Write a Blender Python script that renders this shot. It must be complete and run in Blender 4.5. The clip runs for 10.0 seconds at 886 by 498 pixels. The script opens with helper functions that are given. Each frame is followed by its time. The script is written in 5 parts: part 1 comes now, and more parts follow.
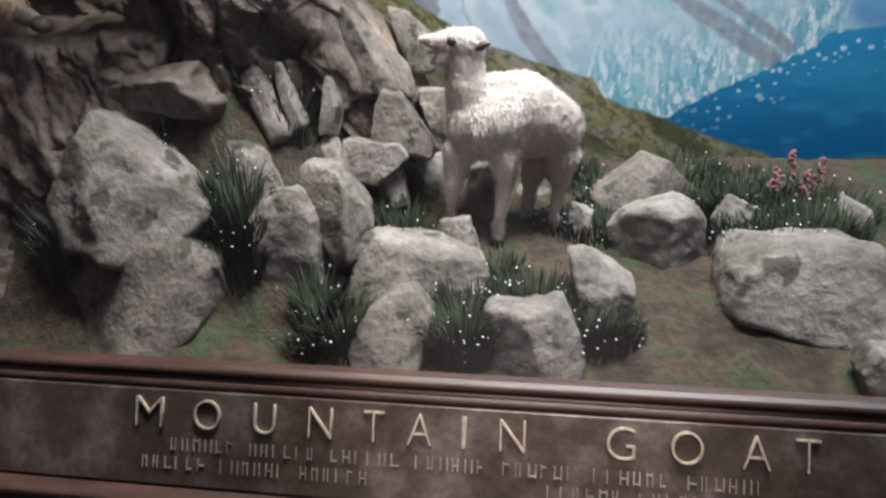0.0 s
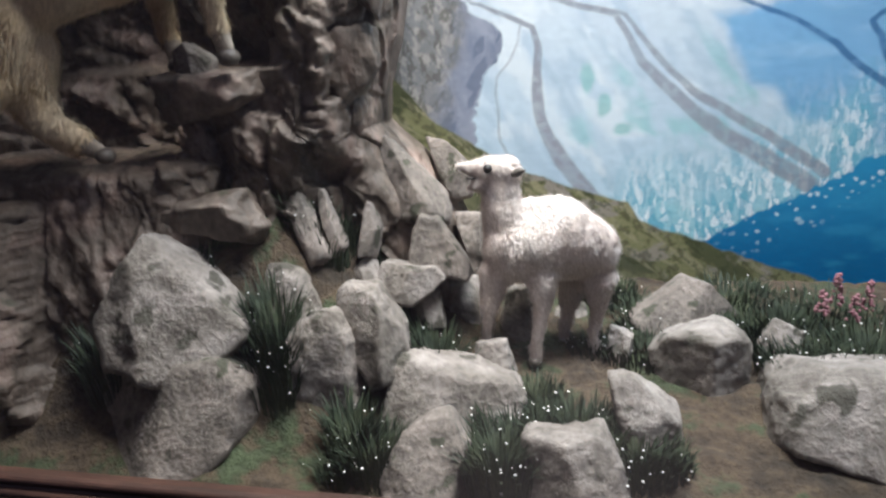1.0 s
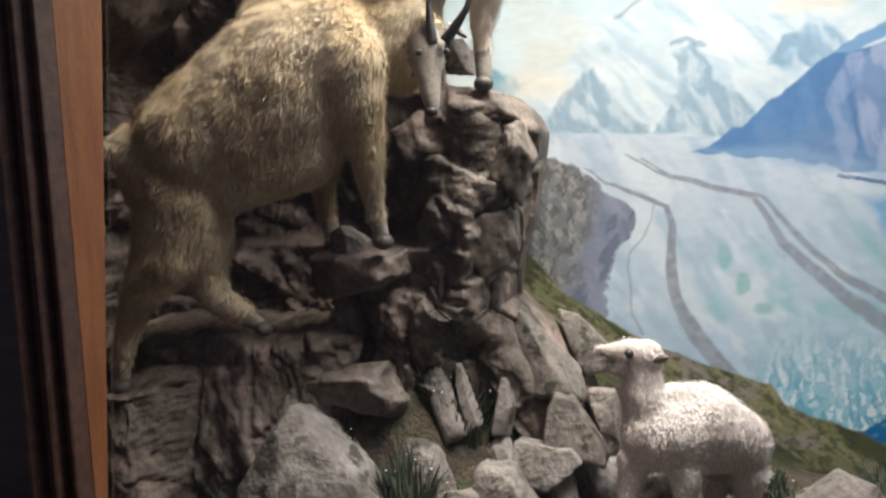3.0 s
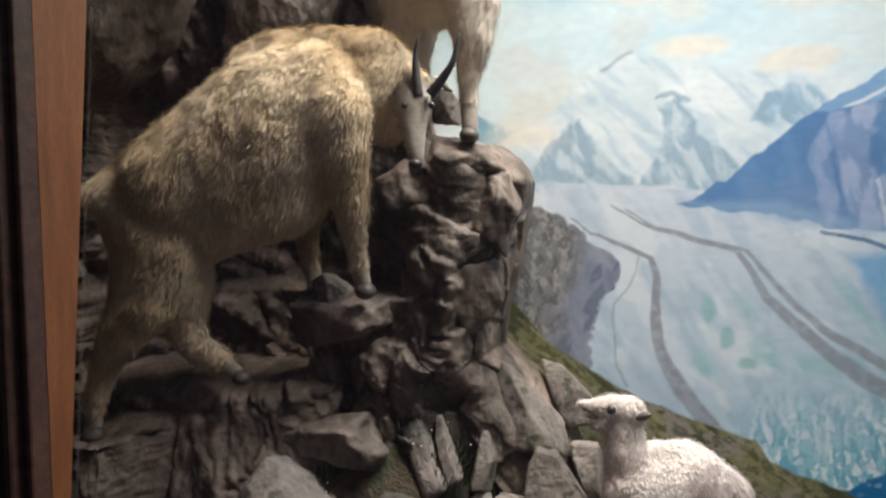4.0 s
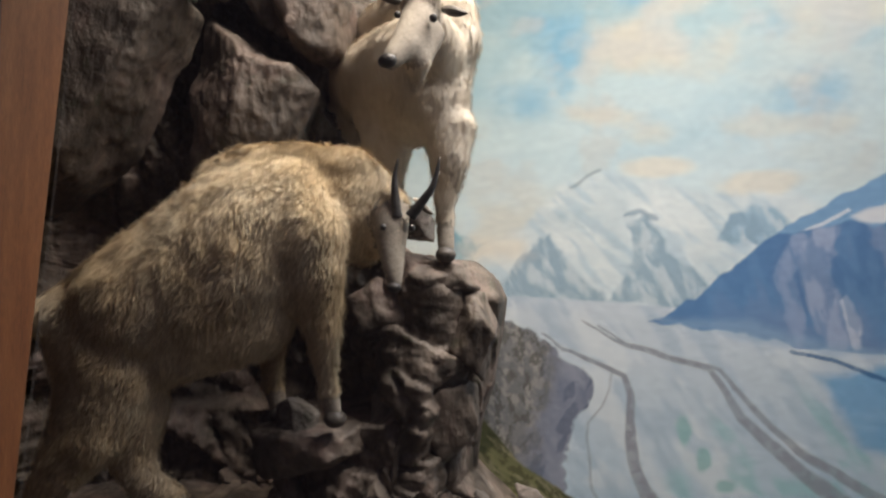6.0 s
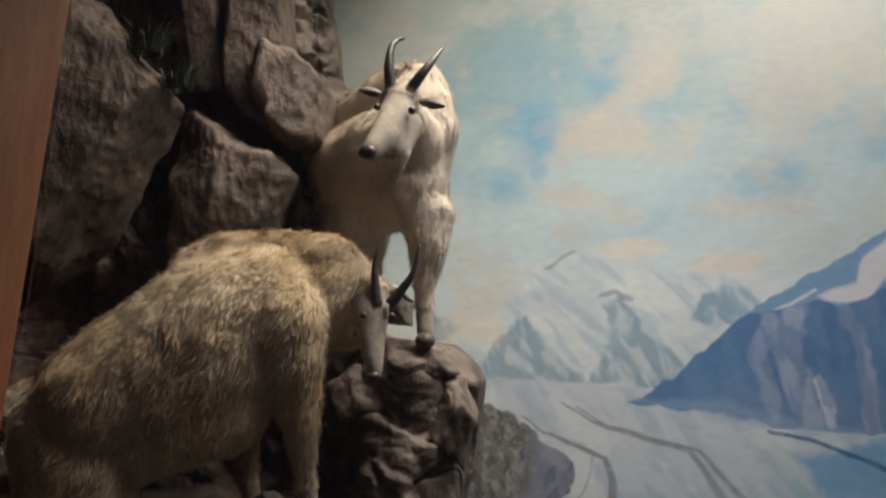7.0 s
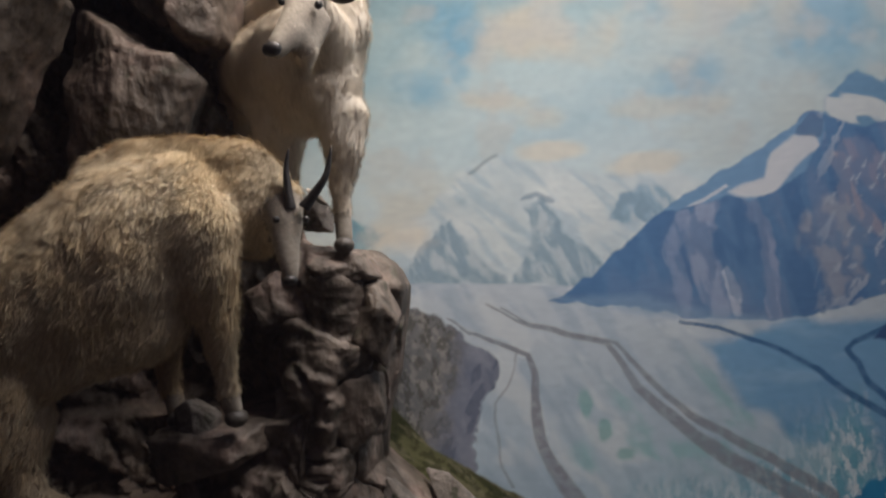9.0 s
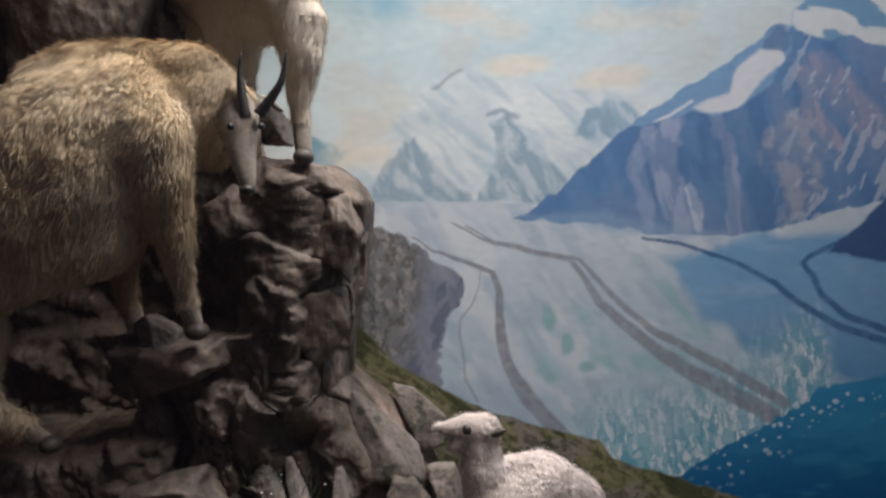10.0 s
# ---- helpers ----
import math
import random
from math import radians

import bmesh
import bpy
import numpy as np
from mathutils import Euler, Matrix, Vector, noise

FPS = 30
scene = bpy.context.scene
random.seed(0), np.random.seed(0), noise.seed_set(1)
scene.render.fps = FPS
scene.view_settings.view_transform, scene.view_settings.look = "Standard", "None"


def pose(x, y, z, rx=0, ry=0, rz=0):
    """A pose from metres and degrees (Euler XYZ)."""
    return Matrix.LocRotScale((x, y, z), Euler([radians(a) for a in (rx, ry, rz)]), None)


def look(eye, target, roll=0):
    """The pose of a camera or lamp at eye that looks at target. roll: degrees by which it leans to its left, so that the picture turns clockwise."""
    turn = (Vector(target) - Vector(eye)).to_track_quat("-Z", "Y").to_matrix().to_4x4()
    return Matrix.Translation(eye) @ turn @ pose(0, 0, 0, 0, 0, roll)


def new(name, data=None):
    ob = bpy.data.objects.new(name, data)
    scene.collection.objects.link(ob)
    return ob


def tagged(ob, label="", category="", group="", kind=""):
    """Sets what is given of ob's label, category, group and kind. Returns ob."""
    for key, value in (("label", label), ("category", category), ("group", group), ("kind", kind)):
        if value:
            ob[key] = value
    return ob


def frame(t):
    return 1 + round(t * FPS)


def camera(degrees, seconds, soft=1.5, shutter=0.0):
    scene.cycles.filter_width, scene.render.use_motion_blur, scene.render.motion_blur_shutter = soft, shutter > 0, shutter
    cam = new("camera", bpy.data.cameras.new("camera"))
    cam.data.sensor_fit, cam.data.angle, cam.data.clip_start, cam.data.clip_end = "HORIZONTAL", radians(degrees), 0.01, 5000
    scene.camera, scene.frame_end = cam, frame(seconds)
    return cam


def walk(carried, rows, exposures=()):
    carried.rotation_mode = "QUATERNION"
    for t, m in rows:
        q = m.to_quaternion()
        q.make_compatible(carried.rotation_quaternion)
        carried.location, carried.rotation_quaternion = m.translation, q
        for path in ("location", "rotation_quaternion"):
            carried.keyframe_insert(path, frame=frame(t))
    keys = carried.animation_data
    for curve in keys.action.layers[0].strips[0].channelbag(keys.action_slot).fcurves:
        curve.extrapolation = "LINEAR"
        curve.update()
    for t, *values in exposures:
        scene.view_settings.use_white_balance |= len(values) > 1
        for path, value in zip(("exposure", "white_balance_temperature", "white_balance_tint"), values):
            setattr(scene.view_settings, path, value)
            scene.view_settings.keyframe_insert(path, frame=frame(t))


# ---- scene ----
cam = camera(67.0, 10.0, soft=2.2, shutter=0.3)
ROWS = [
    (0.0, 0.103, 0.067, 1.321, 9.11, -26.31, -2.33),
    (0.5, 0.091, 0.077, 1.318, 9.86, -20.62, -2.77),
    (1.0, 0.113, 0.072, 1.321, 12.17, -15.80, -3.08),
    (1.5, 0.100, 0.065, 1.381, 15.05, -11.97, -3.15),
    (2.0, 0.074, 0.051, 1.413, 18.57, -8.49, -3.55),
    (2.5, -0.008, 0.027, 1.456, 20.42, -6.08, -3.18),
    (3.8, -0.050, 0.034, 1.597, 17.96, -2.75, -1.03),
    (4.0, -0.018, 0.057, 1.589, 18.71, -2.02, -1.25),
    (4.5, -0.020, 0.075, 1.613, 17.59, -1.36, -1.96),
    (5.0, -0.029, 0.076, 1.606, 18.06, 0.95, -1.11),
    (5.5, -0.088, 0.076, 1.671, 15.48, 3.14, -0.18),
    (6.0, -0.145, 0.100, 1.720, 13.79, 5.10, -0.84),
    (7.5, -0.170, 0.067, 1.789, 8.40, 12.22, -2.87),
    (8.0, -0.136, 0.082, 1.782, 5.57, 9.56, -4.20),
    (8.5, -0.097, 0.098, 1.751, 5.31, 7.35, -4.01),
    (9.0, -0.083, 0.110, 1.709, 6.72, 3.98, -4.04),
    (9.5, -0.078, 0.128, 1.666, 5.26, 0.93, -3.89),
    (10.0, -0.063, 0.141, 1.618, 4.66, -1.41, -4.36),
]
EXPOSURES = [(0.0, 0.8, 5900, 9), (1.0, 0.95, 5850, 8), (2.5, 0.7, 6250, 9), (4.5, 0.22, 6400, 11), (5.5, 0.05, 6500, 12), (7.5, -0.7, 6850, 13), (9.0, -0.7, 6450, 15), (10.0, -0.35, 6300, 16)]
walk(cam, [(t, pose(x, y, z, 0, 0, yaw) @ pose(0, 0, 0, 90 + pitch) @ pose(0, 0, 0, 0, 0, roll)) for t, x, y, z, yaw, pitch, roll in ROWS], EXPOSURES)

# ---- light: a dim hall outside, hidden lamps in the top of the case, one added fill ----
world = bpy.data.worlds.new("dim_hall")
scene.world = world
world.use_nodes = True
world.node_tree.nodes["Background"].inputs[0].default_value = (0.72, 0.7, 1.0, 1)
world.node_tree.nodes["Background"].inputs[1].default_value = 0.085


def area_lamp(name, place, target, size, size_y, watts, colour, spread=180):
    lamp = bpy.data.lights.new(name, "AREA")
    lamp.shape, lamp.size, lamp.size_y, lamp.energy, lamp.color, lamp.spread = "RECTANGLE", size, size_y, watts, colour, radians(spread)
    ob = new(name, lamp)
    ob.matrix_world = look(place, target)
    return ob


area_lamp("case_light", (1.1, 2.25, 5.2), (0.7, 2.75, 0.3), 2.6, 0.7, 116, (1.0, 0.985, 0.965), 95)
area_lamp("case_light", (-0.25, 2.2, 5.2), (-0.62, 2.15, 1.9), 0.9, 0.6, 27, (1.0, 0.87, 0.7), 75)
# added fill, no lamp known here: brightens the pillar and the goats' fronts
area_lamp("front_fill", (0.9, 1.68, 3.85), (-0.65, 2.35, 1.75), 0.9, 0.15, 7.0, (1.0, 0.92, 0.84), 72)
area_lamp("hall_light", (0.3, -0.4, 3.7), (0.1, 1.1, 0.5), 1.6, 0.6, 2.5, (0.9, 0.82, 1.0))
spot = bpy.data.lights.new("label_spot", "SPOT")
spot.energy, spot.spot_size, spot.spot_blend, spot.shadow_soft_size, spot.color = 270, radians(18), 1.0, 0.06, (1.0, 0.85, 0.78)
new("label_spot", spot).matrix_world = look((0.25, -0.75, 3.65), (0.1, 0.98, 0.40))


# ---- materials ----
def smooth01(a, b, v):
    k = np.clip((np.asarray(v, float) - a) / (b - a), 0, 1)
    return k * k * (3 - 2 * k)


def nodes_of(name):
    m = bpy.data.materials.new(name)
    m.use_nodes = True
    nt = m.node_tree
    return m, nt, nt.nodes["Principled BSDF"]


def ramp(nt, stops):
    n = nt.nodes.new("ShaderNodeValToRGB")
    while len(n.color_ramp.elements) < len(stops):
        n.color_ramp.elements.new(0.5)
    for e, (p, c) in zip(n.color_ramp.elements, stops):
        e.position, e.color = p, (*c, 1)
    return n


def noise_node(nt, scale, detail=6, rough=0.6, stretch=None):
    n = nt.nodes.new("ShaderNodeTexNoise")
    n.inputs["Scale"].default_value, n.inputs["Detail"].default_value, n.inputs["Roughness"].default_value = scale, detail, rough
    tc = nt.nodes.new("ShaderNodeTexCoord")
    if stretch:
        mp = nt.nodes.new("ShaderNodeMapping")
        mp.inputs["Scale"].default_value = stretch
        nt.links.new(tc.outputs["Object"], mp.inputs["Vector"])
        nt.links.new(mp.outputs["Vector"], n.inputs["Vector"])
    else:
        nt.links.new(tc.outputs["Object"], n.inputs["Vector"])
    return n


def mixed(nt, a, b, factor, mode="MIX"):
    n = nt.nodes.new("ShaderNodeMix")
    n.data_type, n.blend_type = "RGBA", mode
    for sock, v in ((n.inputs[0], factor), (n.inputs[6], a), (n.inputs[7], b)):
        if hasattr(v, "is_output"):
            nt.links.new(v, sock)
        elif isinstance(v, tuple):
            sock.default_value = (*v, 1)
        else:
            sock.default_value = v
    return n.outputs[2]


def bump(nt, bsdf, height, strength, distance=0.01):
    n = nt.nodes.new("ShaderNodeBump")
    n.inputs["Strength"].default_value, n.inputs["Distance"].default_value = strength, distance
    nt.links.new(height, n.inputs["Height"])
    nt.links.new(n.outputs[0], bsdf.inputs["Normal"])


def grain(name, stops, scale=6.0, fine=60.0, rough=0.85, relief=0.5, distance=0.01, stretch=None, speck=None, metal=0.0, mottle=0.75):
    """A surface with large patches by a colour ramp, fine mottling over them, and relief."""
    m, nt, b = nodes_of(name)
    big, small = noise_node(nt, scale, 8, 0.65, stretch), noise_node(nt, fine, 5, 0.7, stretch)
    r = ramp(nt, stops)
    nt.links.new(big.outputs["Fac"], r.inputs[0])
    fr = ramp(nt, [(0.3, (0.55, 0.55, 0.55)), (0.7, (1.25, 1.25, 1.25))])
    nt.links.new(small.outputs["Fac"], fr.inputs[0])
    col = mixed(nt, r.outputs[0], fr.outputs[0], mottle, "MULTIPLY")
    if speck:
        sp = noise_node(nt, speck[0], 3, 0.5)
        sr = ramp(nt, [(speck[1], (0, 0, 0)), (speck[1] + 0.06, (1, 1, 1))])
        nt.links.new(sp.outputs["Fac"], sr.inputs[0])
        col = mixed(nt, col, speck[2], sr.outputs[0])
    nt.links.new(col, b.inputs["Base Color"])
    b.inputs["Roughness"].default_value, b.inputs["Metallic"].default_value = rough, metal
    add = nt.nodes.new("ShaderNodeMath")
    add.operation = "ADD"
    nt.links.new(big.outputs["Fac"], add.inputs[0])
    nt.links.new(small.outputs["Fac"], add.inputs[1])
    bump(nt, b, add.outputs[0], relief, distance)
    return m


CLIFF = grain("cliff_rock", [(0.3, (0.025, 0.019, 0.014)), (0.42, (0.09, 0.07, 0.053)), (0.52, (0.165, 0.13, 0.103)), (0.6, (0.22, 0.16, 0.13)), (0.74, (0.40, 0.335, 0.285))], 4.2, 22, 0.58, 1.0, 0.014, stretch=(1.0, 1.0, 0.7), speck=(11, 0.64, (0.075, 0.068, 0.045)), mottle=0.95)
BOULDER = grain("pale_granite", [(0.3, (0.06, 0.05, 0.04)), (0.42, (0.16, 0.14, 0.12)), (0.55, (0.25, 0.222, 0.198)), (0.72, (0.37, 0.335, 0.305))], 5, 30, 0.9, 1.0, 0.02, speck=(9, 0.6, (0.07, 0.064, 0.05)), mottle=0.8)
SLAB = grain("grey_brown_rock", [(0.3, (0.06, 0.052, 0.045)), (0.45, (0.16, 0.138, 0.118)), (0.58, (0.24, 0.205, 0.178)), (0.72, (0.33, 0.285, 0.25))], 6, 50, 0.85, 1.0, 0.014, speck=(13, 0.62, (0.06, 0.06, 0.04)), mottle=0.9)
SOIL = grain("mossy_ground", [(0.3, (0.015, 0.013, 0.009)), (0.42, (0.05, 0.036, 0.022)), (0.5, (0.085, 0.06, 0.036)), (0.57, (0.045, 0.058, 0.026)), (0.7, (0.075, 0.10, 0.048))], 4.5, 34, 0.95, 1.0, 0.03)


def fur(name, stops, rough=0.95):
    """Hair: broad stains, small clumps, and every lock a little lighter or darker than the next."""
    m, nt, b = nodes_of(name)
    big, small = noise_node(nt, 3.2, 6, 0.6), noise_node(nt, 26, 6, 0.7, (1.0, 1.0, 0.6))
    r = ramp(nt, stops)
    nt.links.new(big.outputs["Fac"], r.inputs[0])
    clump = ramp(nt, [(0.32, (0.86, 0.83, 0.79)), (0.58, (1.04, 1.04, 1.04))])
    nt.links.new(small.outputs["Fac"], clump.inputs[0])
    geo = nt.nodes.new("ShaderNodeNewGeometry")
    lock = ramp(nt, [(0.0, (0.76, 0.73, 0.69)), (0.5, (0.98, 0.98, 0.97)), (1.0, (1.16, 1.16, 1.15))])
    nt.links.new(geo.outputs["Random Per Island"], lock.inputs[0])
    col = mixed(nt, mixed(nt, r.outputs[0], clump.outputs[0], 0.7, "MULTIPLY"), lock.outputs[0], 1.0, "MULTIPLY")
    nt.links.new(col, b.inputs["Base Color"])
    b.inputs["Roughness"].default_value, b.inputs["Specular IOR Level"].default_value = rough, 0.1
    bump(nt, b, small.outputs["Fac"], 0.5, 0.01)
    return m


FUR = fur("cream_fur", [(0.3, (0.56, 0.43, 0.26)), (0.5, (0.74, 0.61, 0.42)), (0.7, (0.84, 0.74, 0.57))])
PALE_FUR = fur("pale_fur", [(0.3, (0.58, 0.49, 0.39)), (0.5, (0.72, 0.645, 0.54)), (0.72, (0.80, 0.74, 0.65))])
KID_FUR = fur("white_fur", [(0.3, (0.66, 0.58, 0.55)), (0.5, (0.76, 0.69, 0.66)), (0.72, (0.82, 0.77, 0.74))])
HORN = grain("black_horn", [(0.3, (0.012, 0.011, 0.011)), (0.7, (0.05, 0.045, 0.042))], 30, 150, 0.35, 0.4, 0.003)
# dusky face colour, darkened further to paint in the bent head's shade
FACE = grain("dusky_shaded_face", [(0.3, (0.22, 0.185, 0.15)), (0.5, (0.36, 0.315, 0.26)), (0.7, (0.5, 0.44, 0.36))], 9, 120, 0.85, 0.3, 0.003)
HOOF = grain("dark_hoof", [(0.3, (0.05, 0.042, 0.036)), (0.7, (0.14, 0.12, 0.1))], 30, 150, 0.5, 0.3, 0.003)
LEAF = grain("dark_grass", [(0.3, (0.014, 0.022, 0.012)), (0.5, (0.034, 0.05, 0.026)), (0.7, (0.07, 0.085, 0.042))], 9, 50, 0.7, 0.1, 0.002)
PETAL = grain("white_petal", [(0.3, (0.75, 0.74, 0.7)), (0.7, (0.85, 0.84, 0.8))], 20, 80, 0.7, 0.1, 0.001)
PINK = grain("pink_petal", [(0.3, (0.20, 0.08, 0.10)), (0.7, (0.32, 0.15, 0.17))], 20, 80, 0.7, 0.1, 0.001)
WOOD = grain("dark_mahogany", [(0.3, (0.032, 0.017, 0.013)), (0.5, (0.06, 0.03, 0.022)), (0.7, (0.10, 0.05, 0.036))], 6, 60, 0.42, 0.2, 0.002, stretch=(1.0, 6.0, 6.0))
REVEAL = grain("orange_wood", [(0.3, (0.12, 0.04, 0.014)), (0.5, (0.165, 0.06, 0.02)), (0.7, (0.21, 0.083, 0.03))], 5, 50, 0.5, 0.15, 0.002, stretch=(6.0, 6.0, 0.7))
PLATE = grain("bronze_plate", [(0.3, (0.05, 0.033, 0.025)), (0.5, (0.11, 0.08, 0.064)), (0.72, (0.30, 0.245, 0.22))], 5, 60, 0.42, 0.25, 0.002, metal=0.35)
DULL = grain("worn_bronze", [(0.3, (0.22, 0.175, 0.14)), (0.55, (0.40, 0.33, 0.27)), (0.7, (0.65, 0.56, 0.46))], 14, 60, 0.45, 0.2, 0.001, metal=0.4)
BRASS = grain("polished_bronze", [(0.3, (0.62, 0.5, 0.36)), (0.7, (0.85, 0.74, 0.58))], 20, 90, 0.38, 0.1, 0.001, metal=0.5)
PLASTER = grain("dark_plaster", [(0.3, (0.02, 0.02, 0.022)), (0.7, (0.045, 0.042, 0.042))], 3, 40, 0.9, 0.2, 0.003)
CASE_WHITE = grain("case_paint", [(0.3, (0.30, 0.36, 0.38)), (0.7, (0.4, 0.46, 0.48))], 3, 40, 0.9, 0.1, 0.002)


# ---- numpy noise ----
LATTICES = {}


def lattice(seed):
    if seed not in LATTICES:
        LATTICES[seed] = np.random.RandomState(seed).rand(256, 256)
    return LATTICES[seed]


def value_noise(x, z, seed):
    g = lattice(seed).ravel()
    fx, fz = np.floor(x), np.floor(z)
    xi, zi = fx.astype(np.int32), fz.astype(np.int32)
    fx, fz = x - fx, z - fz
    fx, fz = fx * fx * (3 - 2 * fx), fz * fz * (3 - 2 * fz)
    x0, x1, z0, z1 = (xi & 255) << 8, ((xi + 1) & 255) << 8, zi & 255, (zi + 1) & 255
    a, b = g[x0 | z0], g[x1 | z0]
    c, d = g[x0 | z1], g[x1 | z1]
    a += (b - a) * fx
    c += (d - c) * fx
    return a + (c - a) * fz


def fbm(x, z, scale, octaves=5, seed=0, gain=0.5):
    """Layered noise from about 0 to 1."""
    total, amp, s = 0.0, 1.0, 0.0
    for o in range(octaves):
        total, s = total + amp * value_noise(x * scale * 2 ** o + 17.3 * o, z * scale * 2 ** o + 5.1 * o, seed + o), s + amp
        amp *= gain
    return total / s


def cells(x, z, scale, seed):
    """Nearest and second-nearest distance to jittered points, and the nearest cell's three random numbers and its offset."""
    g1, g2, g3 = lattice(seed), lattice(seed + 1), lattice(seed + 2)
    px, pz = x * scale, z * scale
    xi, zi = np.floor(px).astype(int), np.floor(pz).astype(int)
    best, second = np.full(px.shape, 9.0), np.full(px.shape, 9.0)
    ids, ox, oz = np.zeros(px.shape), np.zeros(px.shape), np.zeros(px.shape)
    for i in (-1, 0, 1):
        for j in (-1, 0, 1):
            cx, cz = xi + i, zi + j
            dx, dz = cx + g1[cx % 256, cz % 256] - px, cz + g2[cx % 256, cz % 256] - pz
            d = np.hypot(dx, dz)
            near = d < best
            second = np.where(near, best, np.minimum(second, d))
            ids, ox, oz = np.where(near, g3[cx % 256, cz % 256], ids), np.where(near, -dx, ox), np.where(near, -dz, oz)
            best = np.where(near, d, best)
    return best, second, ids, ox / scale, oz / scale


def mesh_object(name, verts, faces, material, parent=None, smooth=True):
    me = bpy.data.meshes.new(name)
    me.from_pydata([tuple(v) for v in verts] if not isinstance(verts, np.ndarray) else verts.tolist(), [], faces if isinstance(faces, list) else faces.tolist())
    me.materials.append(material)
    me.polygons.foreach_set("use_smooth", [smooth] * len(me.polygons))
    me.update()
    ob = new(name, me)
    ob.parent = parent
    return ob


def grid_faces(nu, nv):
    i = np.arange((nu - 1) * (nv - 1))
    a = (i // (nv - 1)) * nv + i % (nv - 1)
    return np.stack([a, a + nv, a + nv + 1, a + 1], 1)


def part(name, bm, material, parent, label=""):
    me = bpy.data.meshes.new(name)
    bm.to_mesh(me)
    bm.free()
    me.materials.append(material)
    ob = new(name, me)
    ob.parent = parent
    return tagged(ob, label)


def box(bm, x0, x1, y0, y1, z0, z1, bevel=0.0):
    made = bmesh.ops.create_cube(bm, size=1.0, matrix=Matrix.LocRotScale(((x0 + x1) / 2, (y0 + y1) / 2, (z0 + z1) / 2), None, (x1 - x0, y1 - y0, z1 - z0)))
    if bevel:
        edges = list({e for v in made["verts"] for e in v.link_edges})
        bmesh.ops.bevel(bm, geom=edges, offset=bevel, segments=2, affect="EDGES", profile=0.5)
    return bm


# ---- the painted background: one painting on the back wall of the case ----
def srgb(r, g, b):
    return np.array([(c / 255 / 12.92 if c <= 10 else ((c / 255 + 0.055) / 1.055) ** 2.4) for c in (r, g, b)])


def far_from(poly, x, z, closed=True):
    """Distance to an outline, and whether the place is inside it."""
    d, inside = np.full(x.shape, 9.0), np.zeros(x.shape, bool)
    pts = list(poly)
    pairs = zip(pts, pts[1:] + pts[:1]) if closed else zip(pts[:-1], pts[1:])
    for (x0, z0), (x1, z1) in pairs:
        dx, dz = x1 - x0, z1 - z0
        k = np.clip(((x - x0) * dx + (z - z0) * dz) / (dx * dx + dz * dz + 1e-9), 0, 1)
        d = np.minimum(d, np.hypot(x - x0 - k * dx, z - z0 - k * dz))
        if z0 != z1:
            inside ^= ((z0 > z) != (z1 > z)) & (x < (x1 - x0) * (z - z0) / (z1 - z0) + x0)
    return d, inside


def region(poly, x, z, soft=0.01, ragged=0.02, scale=14, seed=5):
    """How far a place lies inside a shape with a hand-painted, uneven edge: 0 to 1."""
    wx, wz = x + ragged * (fbm(x, z, scale, 4, seed) - 0.5) * 2, z + ragged * (fbm(x, z, scale, 4, seed + 9) - 0.5) * 2
    d, inside = far_from(poly, wx, wz)
    return smooth01(-soft, soft, np.where(inside, d, -d))


def stripe(line, x, z, w0, w1, z0, z1, ragged=0.015, seed=40):
    """A band along a line whose half-width goes from w0 at height z0 to w1 at z1."""
    wx, wz = x + ragged * (fbm(x, z, 12, 4, seed) - 0.5) * 2, z + ragged * (fbm(x, z, 12, 4, seed + 7) - 0.5) * 2
    d, _ = far_from(line, wx, wz, False)
    w = np.interp(z, (z1, z0), (w1, w0))
    return smooth01(1.25, 0.75, d / w), d / w


